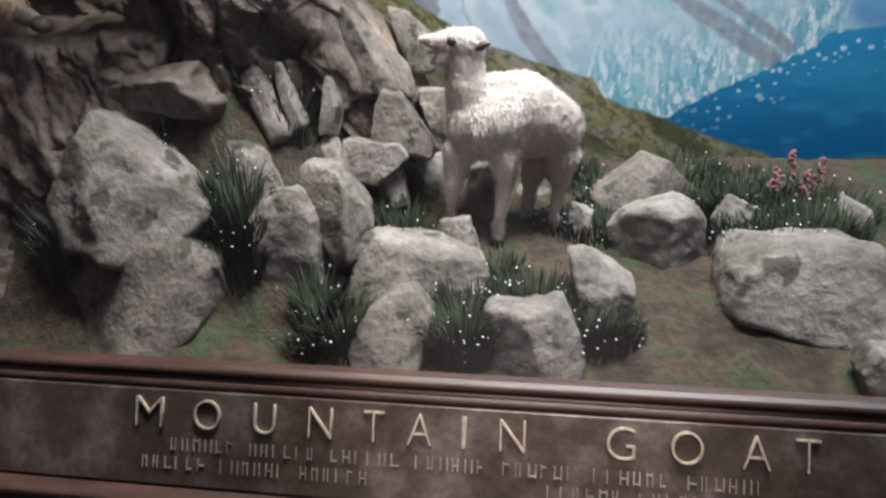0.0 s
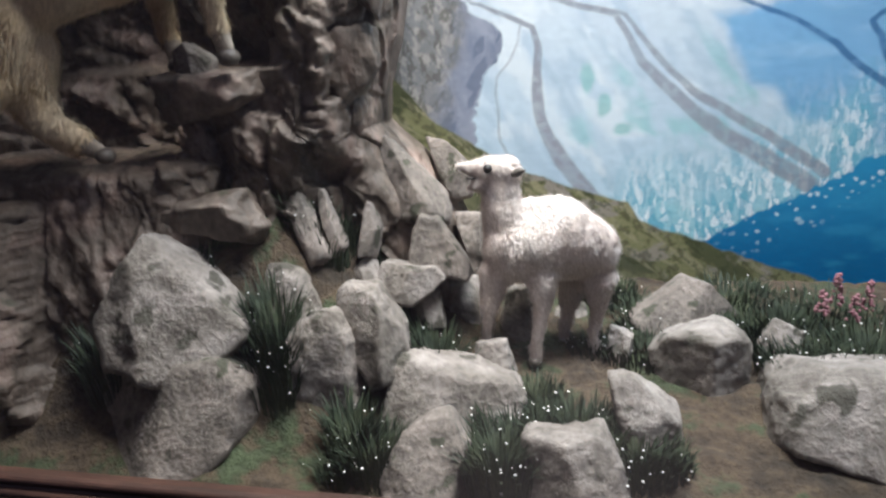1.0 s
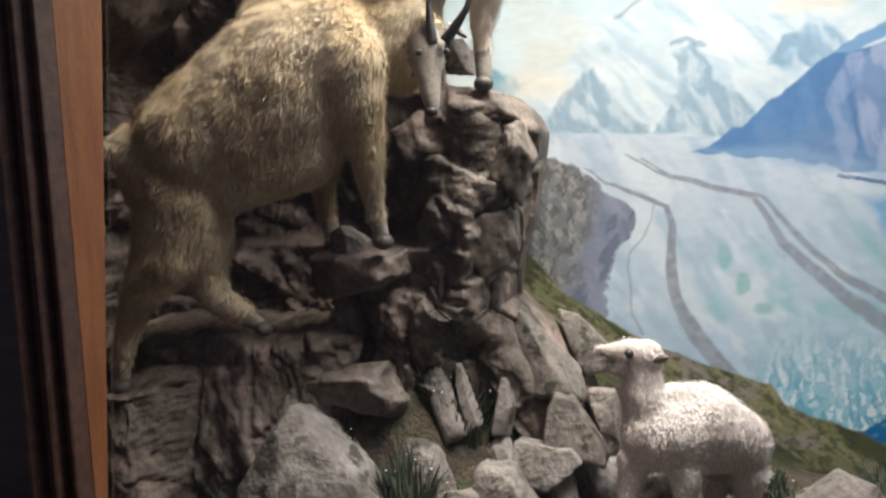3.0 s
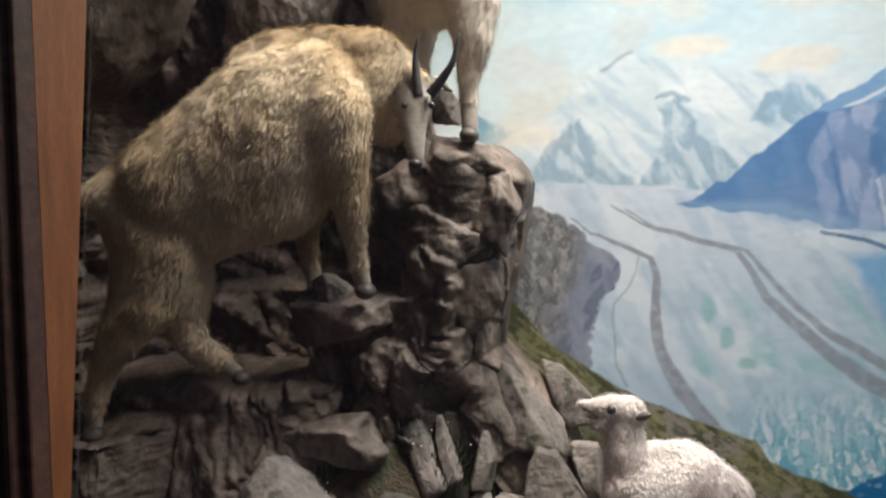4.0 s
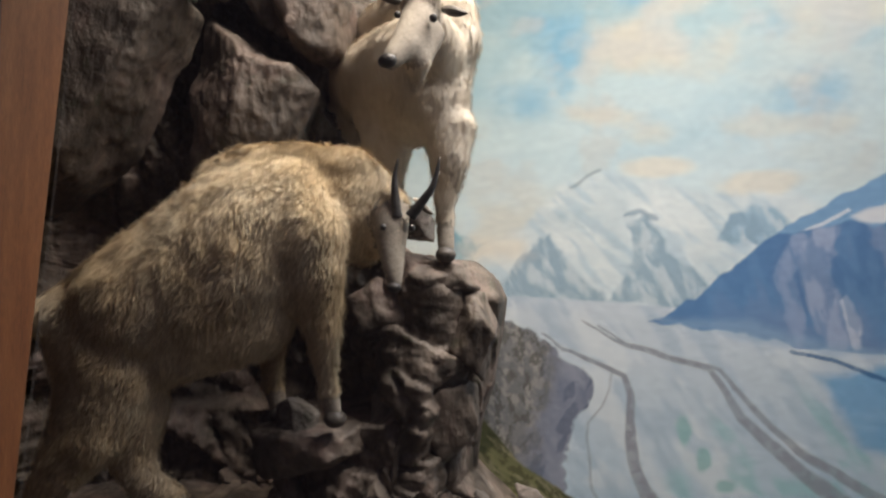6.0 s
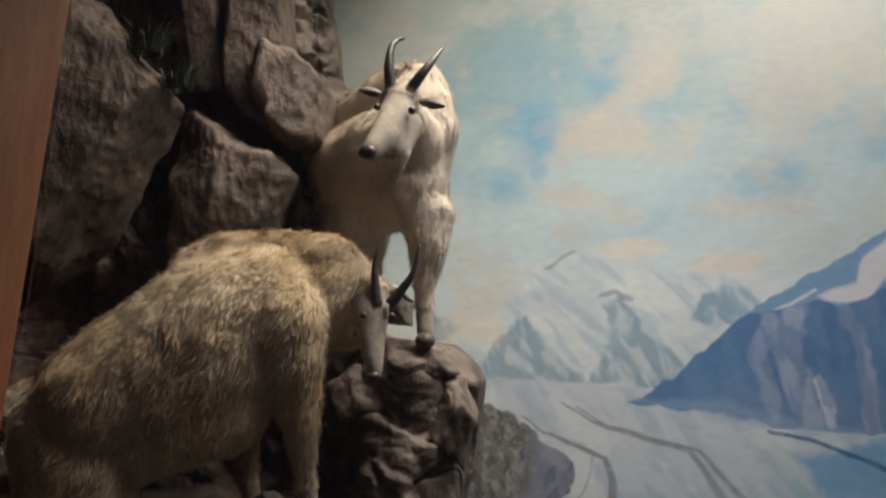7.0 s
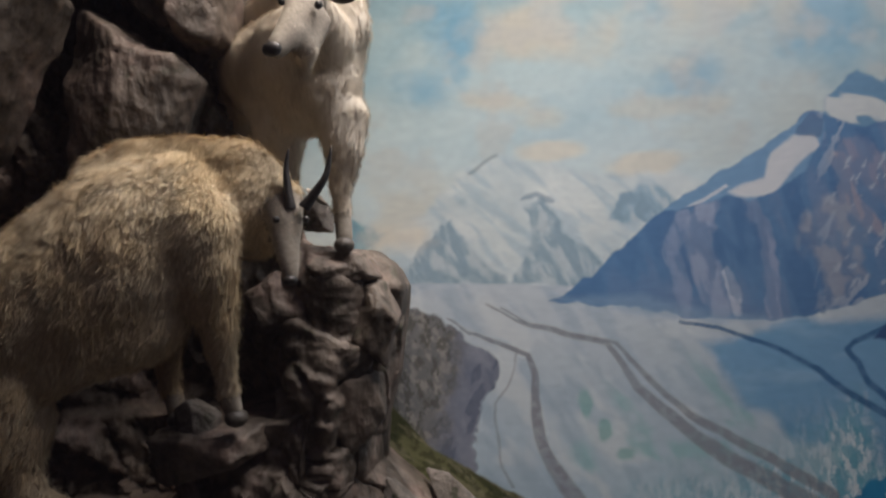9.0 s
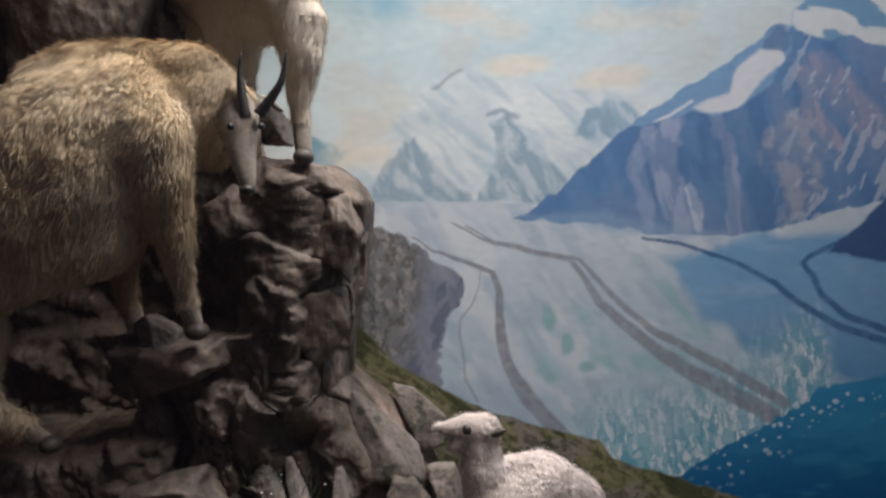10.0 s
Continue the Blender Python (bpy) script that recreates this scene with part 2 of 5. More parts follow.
def paint(x, z):
    col = np.zeros(x.shape + (3,))

    def lay(mask, colour):
        nonlocal col
        m = np.asarray(mask)[..., None]
        col = col * (1 - m) + m * colour

    # sky
    k = smooth01(1.9, 3.9, z + 0.25 * (fbm(x, z, 1.2, 3, 3) - 0.5))[..., None]
    col = srgb(214, 232, 236) * (1 - k) + srgb(148, 182, 186) * k
    haze = fbm(x * 0.7, z, 1.7, 5, 21)
    lay(smooth01(0.42, 0.66, haze) * 0.8, srgb(208, 216, 211))
    lay(smooth01(0.5, 0.72, fbm(x * 0.8 + 3, z, 2.2, 5, 25)) * 0.5 * smooth01(2.2, 2.5, z), srgb(140, 186, 206))
    for cx, cz, rx, rz, s in ((0.03, 3.07, 0.13, 0.16, 0.85), (-0.28, 2.84, 0.12, 0.22, 0.8), (-0.45, 2.62, 0.16, 0.1, 0.8), (0.68, 2.58, 0.22, 0.12, 0.6), (0.6, 2.86, 0.12, 0.08, 0.55), (1.25, 2.75, 0.2, 0.2, 0.6), (-0.4, 2.98, 0.07, 0.07, 0.5)):
        q = np.hypot((x - cx) / rx, (z - cz) / rz) + 3.0 * (fbm(x * 0.8, z, 4, 5, 31) - 0.5)
        lay(s * smooth01(1.3, 0.2, q), srgb(128, 184, 214))
    for cx, cz, rx, rz, s in ((0.15, 2.78, 0.36, 0.2, 0.9), (-0.2, 2.55, 0.17, 0.06, 0.8), (0.66, 2.62, 0.13, 0.08, 0.8), (0.8, 3.1, 0.6, 0.3, 0.75), (1.1, 2.85, 0.14, 0.24, 0.7), (0.4, 2.45, 0.3, 0.06, 0.5), (-0.65, 2.0, 0.2, 0.25, 0.6), (0.3, 3.4, 0.5, 0.22, 0.6)):
        q = np.hypot((x - cx) / rx, (z - cz) / rz) + 2.6 * (fbm(x * 0.8, z, 4.5, 5, 35) - 0.5)
        lay(s * smooth01(1.25, 0.25, q), srgb(216, 213, 199))
    lay(0.5 * smooth01(0.52, 0.7, fbm(x, z, 6, 4, 38)) * smooth01(2.1, 2.4, z), srgb(206, 208, 204))

    # far white mountain
    ridge = [(-0.95, 1.75), (-0.75, 1.9), (-0.62, 2.0), (-0.5, 2.08), (-0.33, 2.23), (-0.24, 2.27), (-0.15, 2.31), (-0.06, 2.26), (0.05, 2.25), (0.2, 2.19), (0.3, 2.17), (0.37, 2.22), (0.5, 2.2), (0.69, 2.13), (0.8, 1.95), (0.8, 1.6), (-0.95, 1.6)]
    snow = region(ridge, x, z, 0.025, 0.03, 12, 51)
    tone = fbm(x + 0.5 * z, z, 9, 5, 55)[..., None]
    lay(snow * 0.95, srgb(226, 232, 230) * tone * 1.15 + srgb(190, 210, 218) * (1 - tone))
    facet = fbm(x * 1.4 + z * 1.2, z * 0.5, 16, 4, 57)
    lay(snow * smooth01(0.52, 0.7, facet) * 0.5, srgb(170, 200, 216))
    for shape, c in (([(-0.68, 1.74), (-0.58, 1.86), (-0.5, 1.94), (-0.44, 2.0), (-0.38, 2.06), (-0.35, 1.99), (-0.3, 1.92), (-0.24, 1.82), (-0.15, 1.73)], (164, 188, 202)),
                     ([(-0.15, 1.73), (-0.08, 1.84), (-0.03, 1.93), (-0.05, 2.0), (-0.06, 2.06), (0.02, 2.09), (0.06, 2.02), (0.1, 1.96), (0.16, 1.9), (0.25, 1.8), (0.3, 1.7)], (166, 190, 204)),
                     ([(0.3, 1.98), (0.36, 2.08), (0.44, 2.12), (0.52, 2.1), (0.62, 2.0), (0.5, 1.94)], (158, 190, 210)),
                     ([(-0.87, 2.1), (-0.76, 2.04), (-0.7, 1.99), (-0.74, 1.94), (-0.86, 1.92)], (120, 172, 190))):
        m = region(shape, x, z, 0.012, 0.03, 14, 61)
        streak = fbm(x * 2.2 + z * 1.1, z * 0.8 - x * 0.5, 14, 4, 63)
        lay(m * 0.9, srgb(*c))
        lay(m * smooth01(0.5, 0.68, streak) * 0.75, srgb(206, 220, 224))
        lay(m * smooth01(0.5, 0.36, streak) * 0.5, srgb(134, 164, 186))
    edge, _ = stripe([(-0.29, 2.235), (-0.22, 2.275), (-0.16, 2.305)], x, z, 0.008, 0.008, 2, 1, 0.01)
    lay(edge * 0.45, srgb(110, 130, 150))
    edge, _ = stripe([(-0.06, 2.1), (0.0, 2.12), (0.05, 2.08)], x, z, 0.01, 0.01, 2, 1, 0.02)
    lay(edge * 0.6, srgb(120, 150, 175))
    for cx, cz, rx, rz in ((-0.62, 1.98, 0.2, 0.1), (0.5, 2.22, 0.25, 0.06), (0.1, 2.3, 0.16, 0.05)):
        q = np.hypot((x - cx) / rx, (z - cz) / rz) + 1.2 * (fbm(x, z, 6, 4, 67) - 0.5)
        lay(0.8 * smooth01(1.1, 0.4, q), srgb(230, 226, 212))

    # the glacier
    top = np.interp(x, (-1.3, -0.64, -0.17, 0.24, 0.56, 0.85, 1.15, 1.53, 2.2), (1.79, 1.775, 1.74, 1.70, 1.66, 1.62, 1.62, 1.66, 1.8)) + 0.006 * (fbm(x, z, 10, 3, 70) - 0.5)
    ice = smooth01(0.008, -0.008, z - top)
    k = smooth01(1.7, 0.8, z)[..., None]
    lay(ice, srgb(204, 216, 224) * (1 - k) + srgb(186, 208, 222) * k)
    flow = x * 1.0 + 0.55 * (z - 1.2)
    lay(ice * smooth01(0.5, 0.7, fbm(flow * 2.0, z * 0.8, 7, 5, 71)) * 0.55, srgb(168, 190, 208))
    lay(ice * smooth01(0.52, 0.72, fbm(flow * 1.6 + 5, z, 6, 5, 74)) * 0.6, srgb(226, 234, 236))
    teal = smooth01(0.55, 0.7, fbm(flow * 1.3, z * 0.9, 5.5, 4, 77)) * smooth01(1.45, 1.2, z) * smooth01(-0.05, 0.1, x - (1.5 - z) * 0.1)
    lay(ice * teal * 0.7, srgb(150, 200, 204))
    # blue far arm on the right
    arm = region([(0.62, 1.42), (0.9, 1.5), (1.25, 1.52), (2.2, 1.5), (2.2, 0.7), (1.5, 0.82), (1.2, 0.93), (0.92, 1.03), (0.78, 1.2)], x, z, 0.03, 0.05, 8, 81)
    lay(arm * 0.92, srgb(120, 172, 212))
    lay(arm * smooth01(0.5, 0.75, fbm(x, z * 2.5, 5, 4, 83)) * 0.5, srgb(160, 200, 226))
    lay(arm * smooth01(1.2, 0.85, z) * 0.6, srgb(78, 138, 186))
    # broken front of the ice
    front_z = np.interp(x, (0.3, 0.42, 0.62, 0.8, 1.0, 1.15, 1.22, 1.3), (0.5, 0.53, 0.5, 0.62, 0.71, 0.79, 0.84, 0.86))
    broken = smooth01(0.50, 0.02, (z - front_z) + 0.22 * (fbm(x, z, 6, 4, 85) - 0.5)) * smooth01(0.12, 0.36, x) * ice * smooth01(1.32, 1.18, x)
    near, far, ids, _, _ = cells(x * 1.7 + 0.1 * fbm(x, z, 10, 3, 88), z * 0.85 + 0.3 * x + 0.05 * fbm(x, z, 20, 3, 86), 21, 90)
    near2, far2, ids2, _, _ = cells(x * 1.8 + 0.04 * fbm(x, z, 30, 3, 95), z * 0.6 + 0.2 * x, 34, 93)
    lay(broken * 0.85, srgb(150, 202, 216))
    lay(broken * smooth01(0.4, 0.7, ids) * smooth01(0.02, 0.25, far - near) * 0.85, srgb(226, 236, 240))
    lay(broken * smooth01(0.34, 0.2, ids2) * 0.7, srgb(92, 168, 196))
    lay(broken * smooth01(0.7, 0.82, ids2) * 0.7, srgb(232, 240, 242))
    lay(broken * smooth01(0.12, 0.0, far - near) * 0.5, srgb(96, 164, 192))
    # moraines
    lines = (([(-0.43, 1.61), (-0.40, 1.59), (-0.34, 1.54), (-0.26, 1.51), (-0.17, 1.47), (-0.09, 1.43), (-0.07, 1.36), (-0.08, 1.17), (-0.06, 1.04), (-0.03, 0.97), (0.03, 0.87), (0.11, 0.76), (0.19, 0.67)], 0.005, 0.034, 0.9),
             ([(-0.25, 1.66), (-0.22, 1.64), (-0.13, 1.58), (-0.06, 1.55), (0.10, 1.50), (0.24, 1.46), (0.30, 1.37), (0.35, 1.27), (0.44, 1.18), (0.55, 1.08), (0.68, 0.97), (0.84, 0.87), (1.03, 0.75)], 0.005, 0.036, 0.8),
             ([(-0.19, 1.64), (-0.09, 1.57), (0.13, 1.50), (0.28, 1.46), (0.34, 1.38), (0.43, 1.27), (0.55, 1.15), (0.69, 1.06), (0.86, 0.95), (1.08, 0.80)], 0.004, 0.024, 0.8),
             ([(0.55, 1.53), (0.69, 1.50), (0.80, 1.45), (0.94, 1.39), (1.07, 1.31), (1.16, 1.22), (1.31, 1.11), (1.50, 1.03)], 0.006, 0.02, 0.85),
             ([(1.42, 1.48), (1.33, 1.45), (1.22, 1.41), (1.19, 1.38), (1.23, 1.32), (1.26, 1.24), (1.35, 1.15), (1.50, 1.08)], 0.008, 0.018, 0.85),
             ([(-0.14, 1.44), (-0.15, 1.39), (-0.19, 1.30), (-0.25, 1.23), (-0.25, 1.08), (-0.24, 0.96), (-0.20, 0.88)], 0.003, 0.007, 0.5))
    for line, w0, w1, s in lines:
        m, off = stripe(line, x, z, w0, w1, 1.6, 0.85, 0.008)
        dark = srgb(58, 104, 150) if line[0][0] > 0.5 else srgb(142, 146, 156)
        lay(ice * m * s * (0.78 + 0.22 * smooth01(0.38, 0.56, fbm(x, z, 36, 3, 101))), dark)
    for cx, cz, rx, rz in ((0.2, 1.1, 0.03, 0.05), (0.13, 1.2, 0.03, 0.07), (0.28, 1.0, 0.05, 0.03)):
        q = np.hypot((x - cx) / rx, (z - cz) / rz) + 1.2 * (fbm(x, z, 18, 4, 105) - 0.5)
        lay(0.7 * smooth01(1.2, 0.5, q), srgb(136, 190, 190))

    # blue mountain on the right, with snow cap
    rise = [(0.02, 1.655), (0.12, 1.70), (0.26, 1.79), (0.34, 1.86), (0.42, 1.94), (0.49, 1.99), (0.56, 2.03), (0.7, 2.05), (0.83, 2.06), (0.94, 2.09), (1.03, 2.17), (1.08, 2.26), (1.11, 2.34), (1.17, 2.365), (1.22, 2.33), (1.32, 2.29), (1.45, 2.28), (1.6, 2.22), (1.9, 2.1), (2.2, 2.0), (2.2, 1.66), (1.6, 1.62), (1.4, 1.6), (1.2, 1.545), (1.0, 1.52), (0.85, 1.515), (0.7, 1.53), (0.56, 1.555), (0.25, 1.62)]
    behind = region([(1.15, 2.25), (1.22, 2.42), (1.3, 2.5), (1.36, 2.53), (1.45, 2.47), (1.6, 2.55), (1.8, 2.65), (2.2, 2.7), (2.2, 2.1), (1.2, 2.1)], x, z, 0.008, 0.03, 12, 111)
    lay(behind, srgb(120, 160, 192))
    lay(behind * smooth01(0.5, 0.6, fbm(x + z, z, 8, 4, 113)), srgb(216, 222, 222))
    mount = region(rise, x, z, 0.006, 0.022, 14, 115)
    slope = fbm(x * 1.0 + 0.2 * z, z * 0.28, 11, 5, 117)
    lay(mount, srgb(102, 142, 184))
    lay(mount * smooth01(0.52, 0.66, slope) * 0.45, srgb(134, 152, 186))
    lay(mount * smooth01(0.5, 0.38, slope) * 0.6, srgb(84, 122, 168))
    bands = (([(0.61, 1.98), (0.55, 1.84), (0.56, 1.70), (0.58, 1.57)], 0.035, (146, 166, 198)), ([(0.70, 2.02), (0.65, 1.88), (0.67, 1.72), (0.72, 1.56)], 0.05, (158, 174, 202)),
             ([(0.87, 2.01), (0.91, 1.90), (0.93, 1.74), (0.93, 1.54)], 0.028, (152, 168, 198)), ([(0.74, 1.73), (0.78, 1.64), (0.79, 1.55)], 0.018, (190, 200, 216)),
             ([(1.30, 2.20), (1.41, 2.05), (1.53, 1.88)], 0.06, (150, 158, 184)), ([(1.24, 2.16), (1.27, 1.99), (1.35, 1.87)], 0.04, (164, 164, 182)))
    for line, width, c in bands:
        m, off = stripe(line, x, z, width, width, 2, 1, 0.03, 181)
        lay(mount * m * (0.45 + 0.55 * smooth01(0.42, 0.58, fbm(x * 2.2 + 0.3 * z, z * 0.6, 16, 4, 183))), srgb(*c))
    tan = region([(1.12, 1.99), (1.25, 2.01), (1.33, 1.82), (1.28, 1.67), (1.22, 1.55), (1.12, 1.54), (1.10, 1.70), (1.05, 1.84)], x, z, 0.03, 0.06, 9, 185)
    lay(mount * tan * (0.3 + 0.5 * smooth01(0.4, 0.56, fbm(x * 1.3, z * 0.8, 15, 5, 187))), srgb(168, 174, 188))
    lay(mount * smooth01(0.6, 0.66, fbm(x * 1.5 - 0.8 * z, z * 0.7, 20, 4, 123)) * smooth01(1.0, 1.3, x) * 0.6, srgb(196, 204, 216))
    lay(mount * smooth01(0.65, 0.3, x) * 0.5, srgb(94, 138, 184))
    cap = region([(0.52, 2.01), (0.73, 2.12), (1.04, 2.29), (1.15, 2.36), (1.20, 2.32), (1.18, 2.23), (1.10, 2.12), (0.96, 2.03), (0.87, 2.01), (0.79, 2.04), (0.68, 2.02), (0.58, 2.00)], x, z, 0.006, 0.02, 16, 125)
    lay(cap, srgb(128, 168, 204))
    white = region([(1.16, 2.28), (1.17, 2.21), (1.06, 2.13), (0.96, 2.03), (0.87, 2.02), (0.79, 2.05), (0.94, 2.12), (0.97, 2.20), (1.07, 2.26)], x, z, 0.01, 0.02, 14, 127)
    lay(cap * white, srgb(222, 226, 230))
    lay(cap * region([(0.61, 2.01), (0.79, 2.09), (0.80, 2.08), (0.63, 2.00)], x, z, 0.006, 0.01, 16, 189), srgb(214, 222, 230))
    peak = region([(1.07, 2.28), (1.15, 2.37), (1.20, 2.32), (1.18, 2.25)], x, z, 0.006, 0.015, 16, 191)
    lay(mount * peak * 0.8, srgb(104, 132, 168))
    foot = region([(0.02, 1.67), (0.4, 1.66), (0.6, 1.58), (0.9, 1.53), (0.9, 1.5), (0.5, 1.55), (0.2, 1.62)], x, z, 0.02, 0.02, 12, 129)
    lay(foot * 0.5, srgb(150, 180, 208))
    tip = region([(1.3, 1.42), (1.4, 1.5), (1.55, 1.62), (2.2, 1.8), (2.2, 1.35), (1.5, 1.36)], x, z, 0.008, 0.02, 12, 131)
    lay(tip, srgb(66, 96, 140))

    # lake with floating ice
    lake = smooth01(0.006, -0.006, z - front_z + 0.035 * (fbm(x, z * 0.3, 40, 3, 133) - 0.5)) * smooth01(0.34, 0.4, x)
    lake = np.maximum(lake, smooth01(0.01, -0.01, z - np.interp(x, (1.15, 1.22, 1.5, 2.2), (0.78, 0.86, 0.89, 0.95))) * smooth01(1.16, 1.2, x))
    k = smooth01(0.85, 0.35, z)[..., None]
    lay(lake, srgb(50, 140, 186) * (1 - k) + srgb(12, 98, 150) * k)
    lay(lake * smooth01(0.5, 0.75, fbm(x, z * 3, 6, 4, 135)) * 0.4, srgb(60, 150, 190))
    near3, far3, ids3, _, _ = cells(x, z * 1.3, 26, 137)
    bergs = smooth01(0.06, -0.06, near3 - 0.1 - 0.25 * (ids3 * 5 % 1) + 0.35 * (fbm(x, z, 60, 3, 139) - 0.5)) * (ids3 > 0.6) * smooth01(-0.28, -0.1, z - front_z - 0.16 * fbm(x, z, 5, 3, 141)) * smooth01(0.6, 0.95, x)
    lay(lake * bergs * 0.9, srgb(206, 226, 234))

    # grey rock spur, then the green slope
    spur = region([(-0.9, 1.74), (-0.62, 1.665), (-0.5, 1.64), (-0.41, 1.56), (-0.31, 1.48), (-0.22, 1.41), (-0.24, 1.31), (-0.31, 1.23), (-0.35, 1.06), (-0.36, 0.9), (-1.2, 0.9), (-1.2, 1.7)], x, z, 0.006, 0.03, 16, 143)
    tone = fbm(x * 1.8 + z * 0.6, z * 0.8, 12, 5, 145)[..., None]
    lay(spur, srgb(112, 122, 142) * (1 - tone) + srgb(160, 166, 180) * tone)
    lay(spur * smooth01(0.52, 0.62, fbm(x * 2 - z, z, 14, 5, 147)) * 0.6, srgb(92, 102, 124))
    brown = smooth01(-0.36, -0.52, x + 0.1 * (fbm(x, z, 9, 4, 149) - 0.5) - 0.25 * (z - 1.3))
    lay(spur * brown * 0.8, srgb(126, 126, 122))
    lay(spur * brown * smooth01(0.5, 0.62, fbm(x * 1.6 + 0.5 * z, z, 18, 5, 151, 0.65)) * 0.75, srgb(164, 162, 156))
    lay(spur * brown * smooth01(0.5, 0.4, fbm(x * 1.6 + 9, z, 24, 5, 152, 0.65)) * 0.75, srgb(92, 92, 88))
    crest = np.interp(x, (-1.3, -0.7, -0.55, -0.4, -0.33, -0.13, 0.14, 0.31, 0.36, 0.44, 0.52, 0.76, 1.06, 1.17, 1.25, 1.36, 1.6, 2.2), (1.75, 1.24, 1.07, 0.97, 0.93, 0.82, 0.73, 0.68, 0.6, 0.56, 0.54, 0.45, 0.35, 0.29, 0.3, 0.33, 0.34, 0.36))
    green = smooth01(0.008, -0.008, z - crest + 0.025 * (fbm(x, z, 16, 4, 153) - 0.5))
    tone = fbm(x * 0.8 + 0.7 * z, z * 1.2 + 0.5 * x, 9, 5, 155)[..., None]
    lay(green, srgb(100, 104, 72) * (1 - tone) + srgb(140, 138, 100) * tone)
    lay(green * smooth01(0.47, 0.58, fbm(x + 0.6 * z, z + 0.4 * x, 11, 5, 157)) * 0.85, srgb(70, 76, 50))
    lay(green * smooth01(0.52, 0.6, fbm(x + 0.9 * z + 4, z + 0.6 * x, 20, 5, 158)) * 0.7, srgb(150, 146, 116))
    lay(green * smooth01(0.56, 0.66, fbm(x, z * 1.5, 9, 5, 159)) * 0.9, srgb(146, 140, 130))
    lay(green * smooth01(0.12, 0.3, crest - z) * 0.5, srgb(92, 94, 80))
    lay(green * smooth01(0.5, 0.62, fbm(x + 0.5 * z, z, 34, 4, 193, 0.65)) * 0.6, srgb(58, 64, 42))
    return np.clip(col, 0, 1)


def build_mural():
    xs = np.concatenate([np.linspace(-2.8, -1.32, 12), np.linspace(-1.3, 1.75, 580), np.linspace(1.8, 3.4, 40)])
    zs = np.concatenate([np.linspace(-0.4, 0.18, 5), np.linspace(0.2, 2.7, 470), np.linspace(2.712, 4.0, 100), np.linspace(4.05, 5.6, 8)])
    x, z = np.meshgrid(xs, zs, indexing="ij")
    # the wall bends forward at the far side and towards the top
    y = 3.02 - 0.5 * np.clip(x - 1.7, 0, None) ** 2 - 0.06 * np.clip(z - 3.4, 0, None) ** 2 + 0.002 * fbm(x, z, 6, 3, 1)
    ob = mesh_object("mural", np.stack([x, y, z], -1).reshape(-1, 3), grid_faces(len(xs), len(zs)), None)
    colours = np.concatenate([paint(x, z), np.ones(x.shape + (1,))], -1)
    layer = ob.data.color_attributes.new("paint", "FLOAT_COLOR", "POINT")
    layer.data.foreach_set("color", colours.astype(np.float32).ravel())
    m, nt, b = nodes_of("mural_paint")
    at = nt.nodes.new("ShaderNodeVertexColor")
    at.layer_name = "paint"
    stroke = noise_node(nt, 26, 5, 0.65, (1.0, 1.0, 2.2))
    r = ramp(nt, [(0.3, (0.88, 0.89, 0.91)), (0.7, (1.06, 1.05, 1.04))])
    nt.links.new(stroke.outputs["Fac"], r.inputs[0])
    nt.links.new(mixed(nt, at.outputs["Color"], r.outputs[0], 1.0, "MULTIPLY"), b.inputs["Base Color"])
    b.inputs["Roughness"].default_value = 0.8
    b.inputs["Specular IOR Level"].default_value = 0.15
    weave = noise_node(nt, 220, 3, 0.6)
    bump(nt, b, weave.outputs["Fac"], 0.15, 0.002)
    ob.data.materials[0] = m
    return tagged(ob, "painted mural of glacier, snowy peaks, lake and cloudy sky", "mural", kind="structure")


build_mural()


# ---- ground and cliff ----
def ground_height(x, y):
    h = 0.05 + 0.23 * (y - 1.8)
    talus = smooth01(-0.3, -1.0, x) * smooth01(1.78, 2.35, y) * 0.62
    mid = smooth01(0.0, -0.6, x) * smooth01(2.2, 2.7, y) * 0.22
    front = smooth01(-0.75, -1.15, x) * smooth01(1.6, 1.85, y) * 0.08
    return h + np.maximum(talus, mid) + front + 0.05 * (fbm(x, y, 3.5, 4, 201) - 0.5) + 0.03 * (fbm(x, y, 16, 3, 205) - 0.5)


def build_ground():
    xs, ys = np.linspace(-2.7, 3.0, 380), np.linspace(1.12, 3.06, 170)
    x, y = np.meshgrid(xs, ys, indexing="ij")
    z = ground_height(x, y)
    ob = mesh_object("ground", np.stack([x, y, z], -1).reshape(-1, 3), grid_faces(380, 170), SOIL)
    return tagged(ob, "brown earth and green moss floor of the display case", "ground", kind="structure")


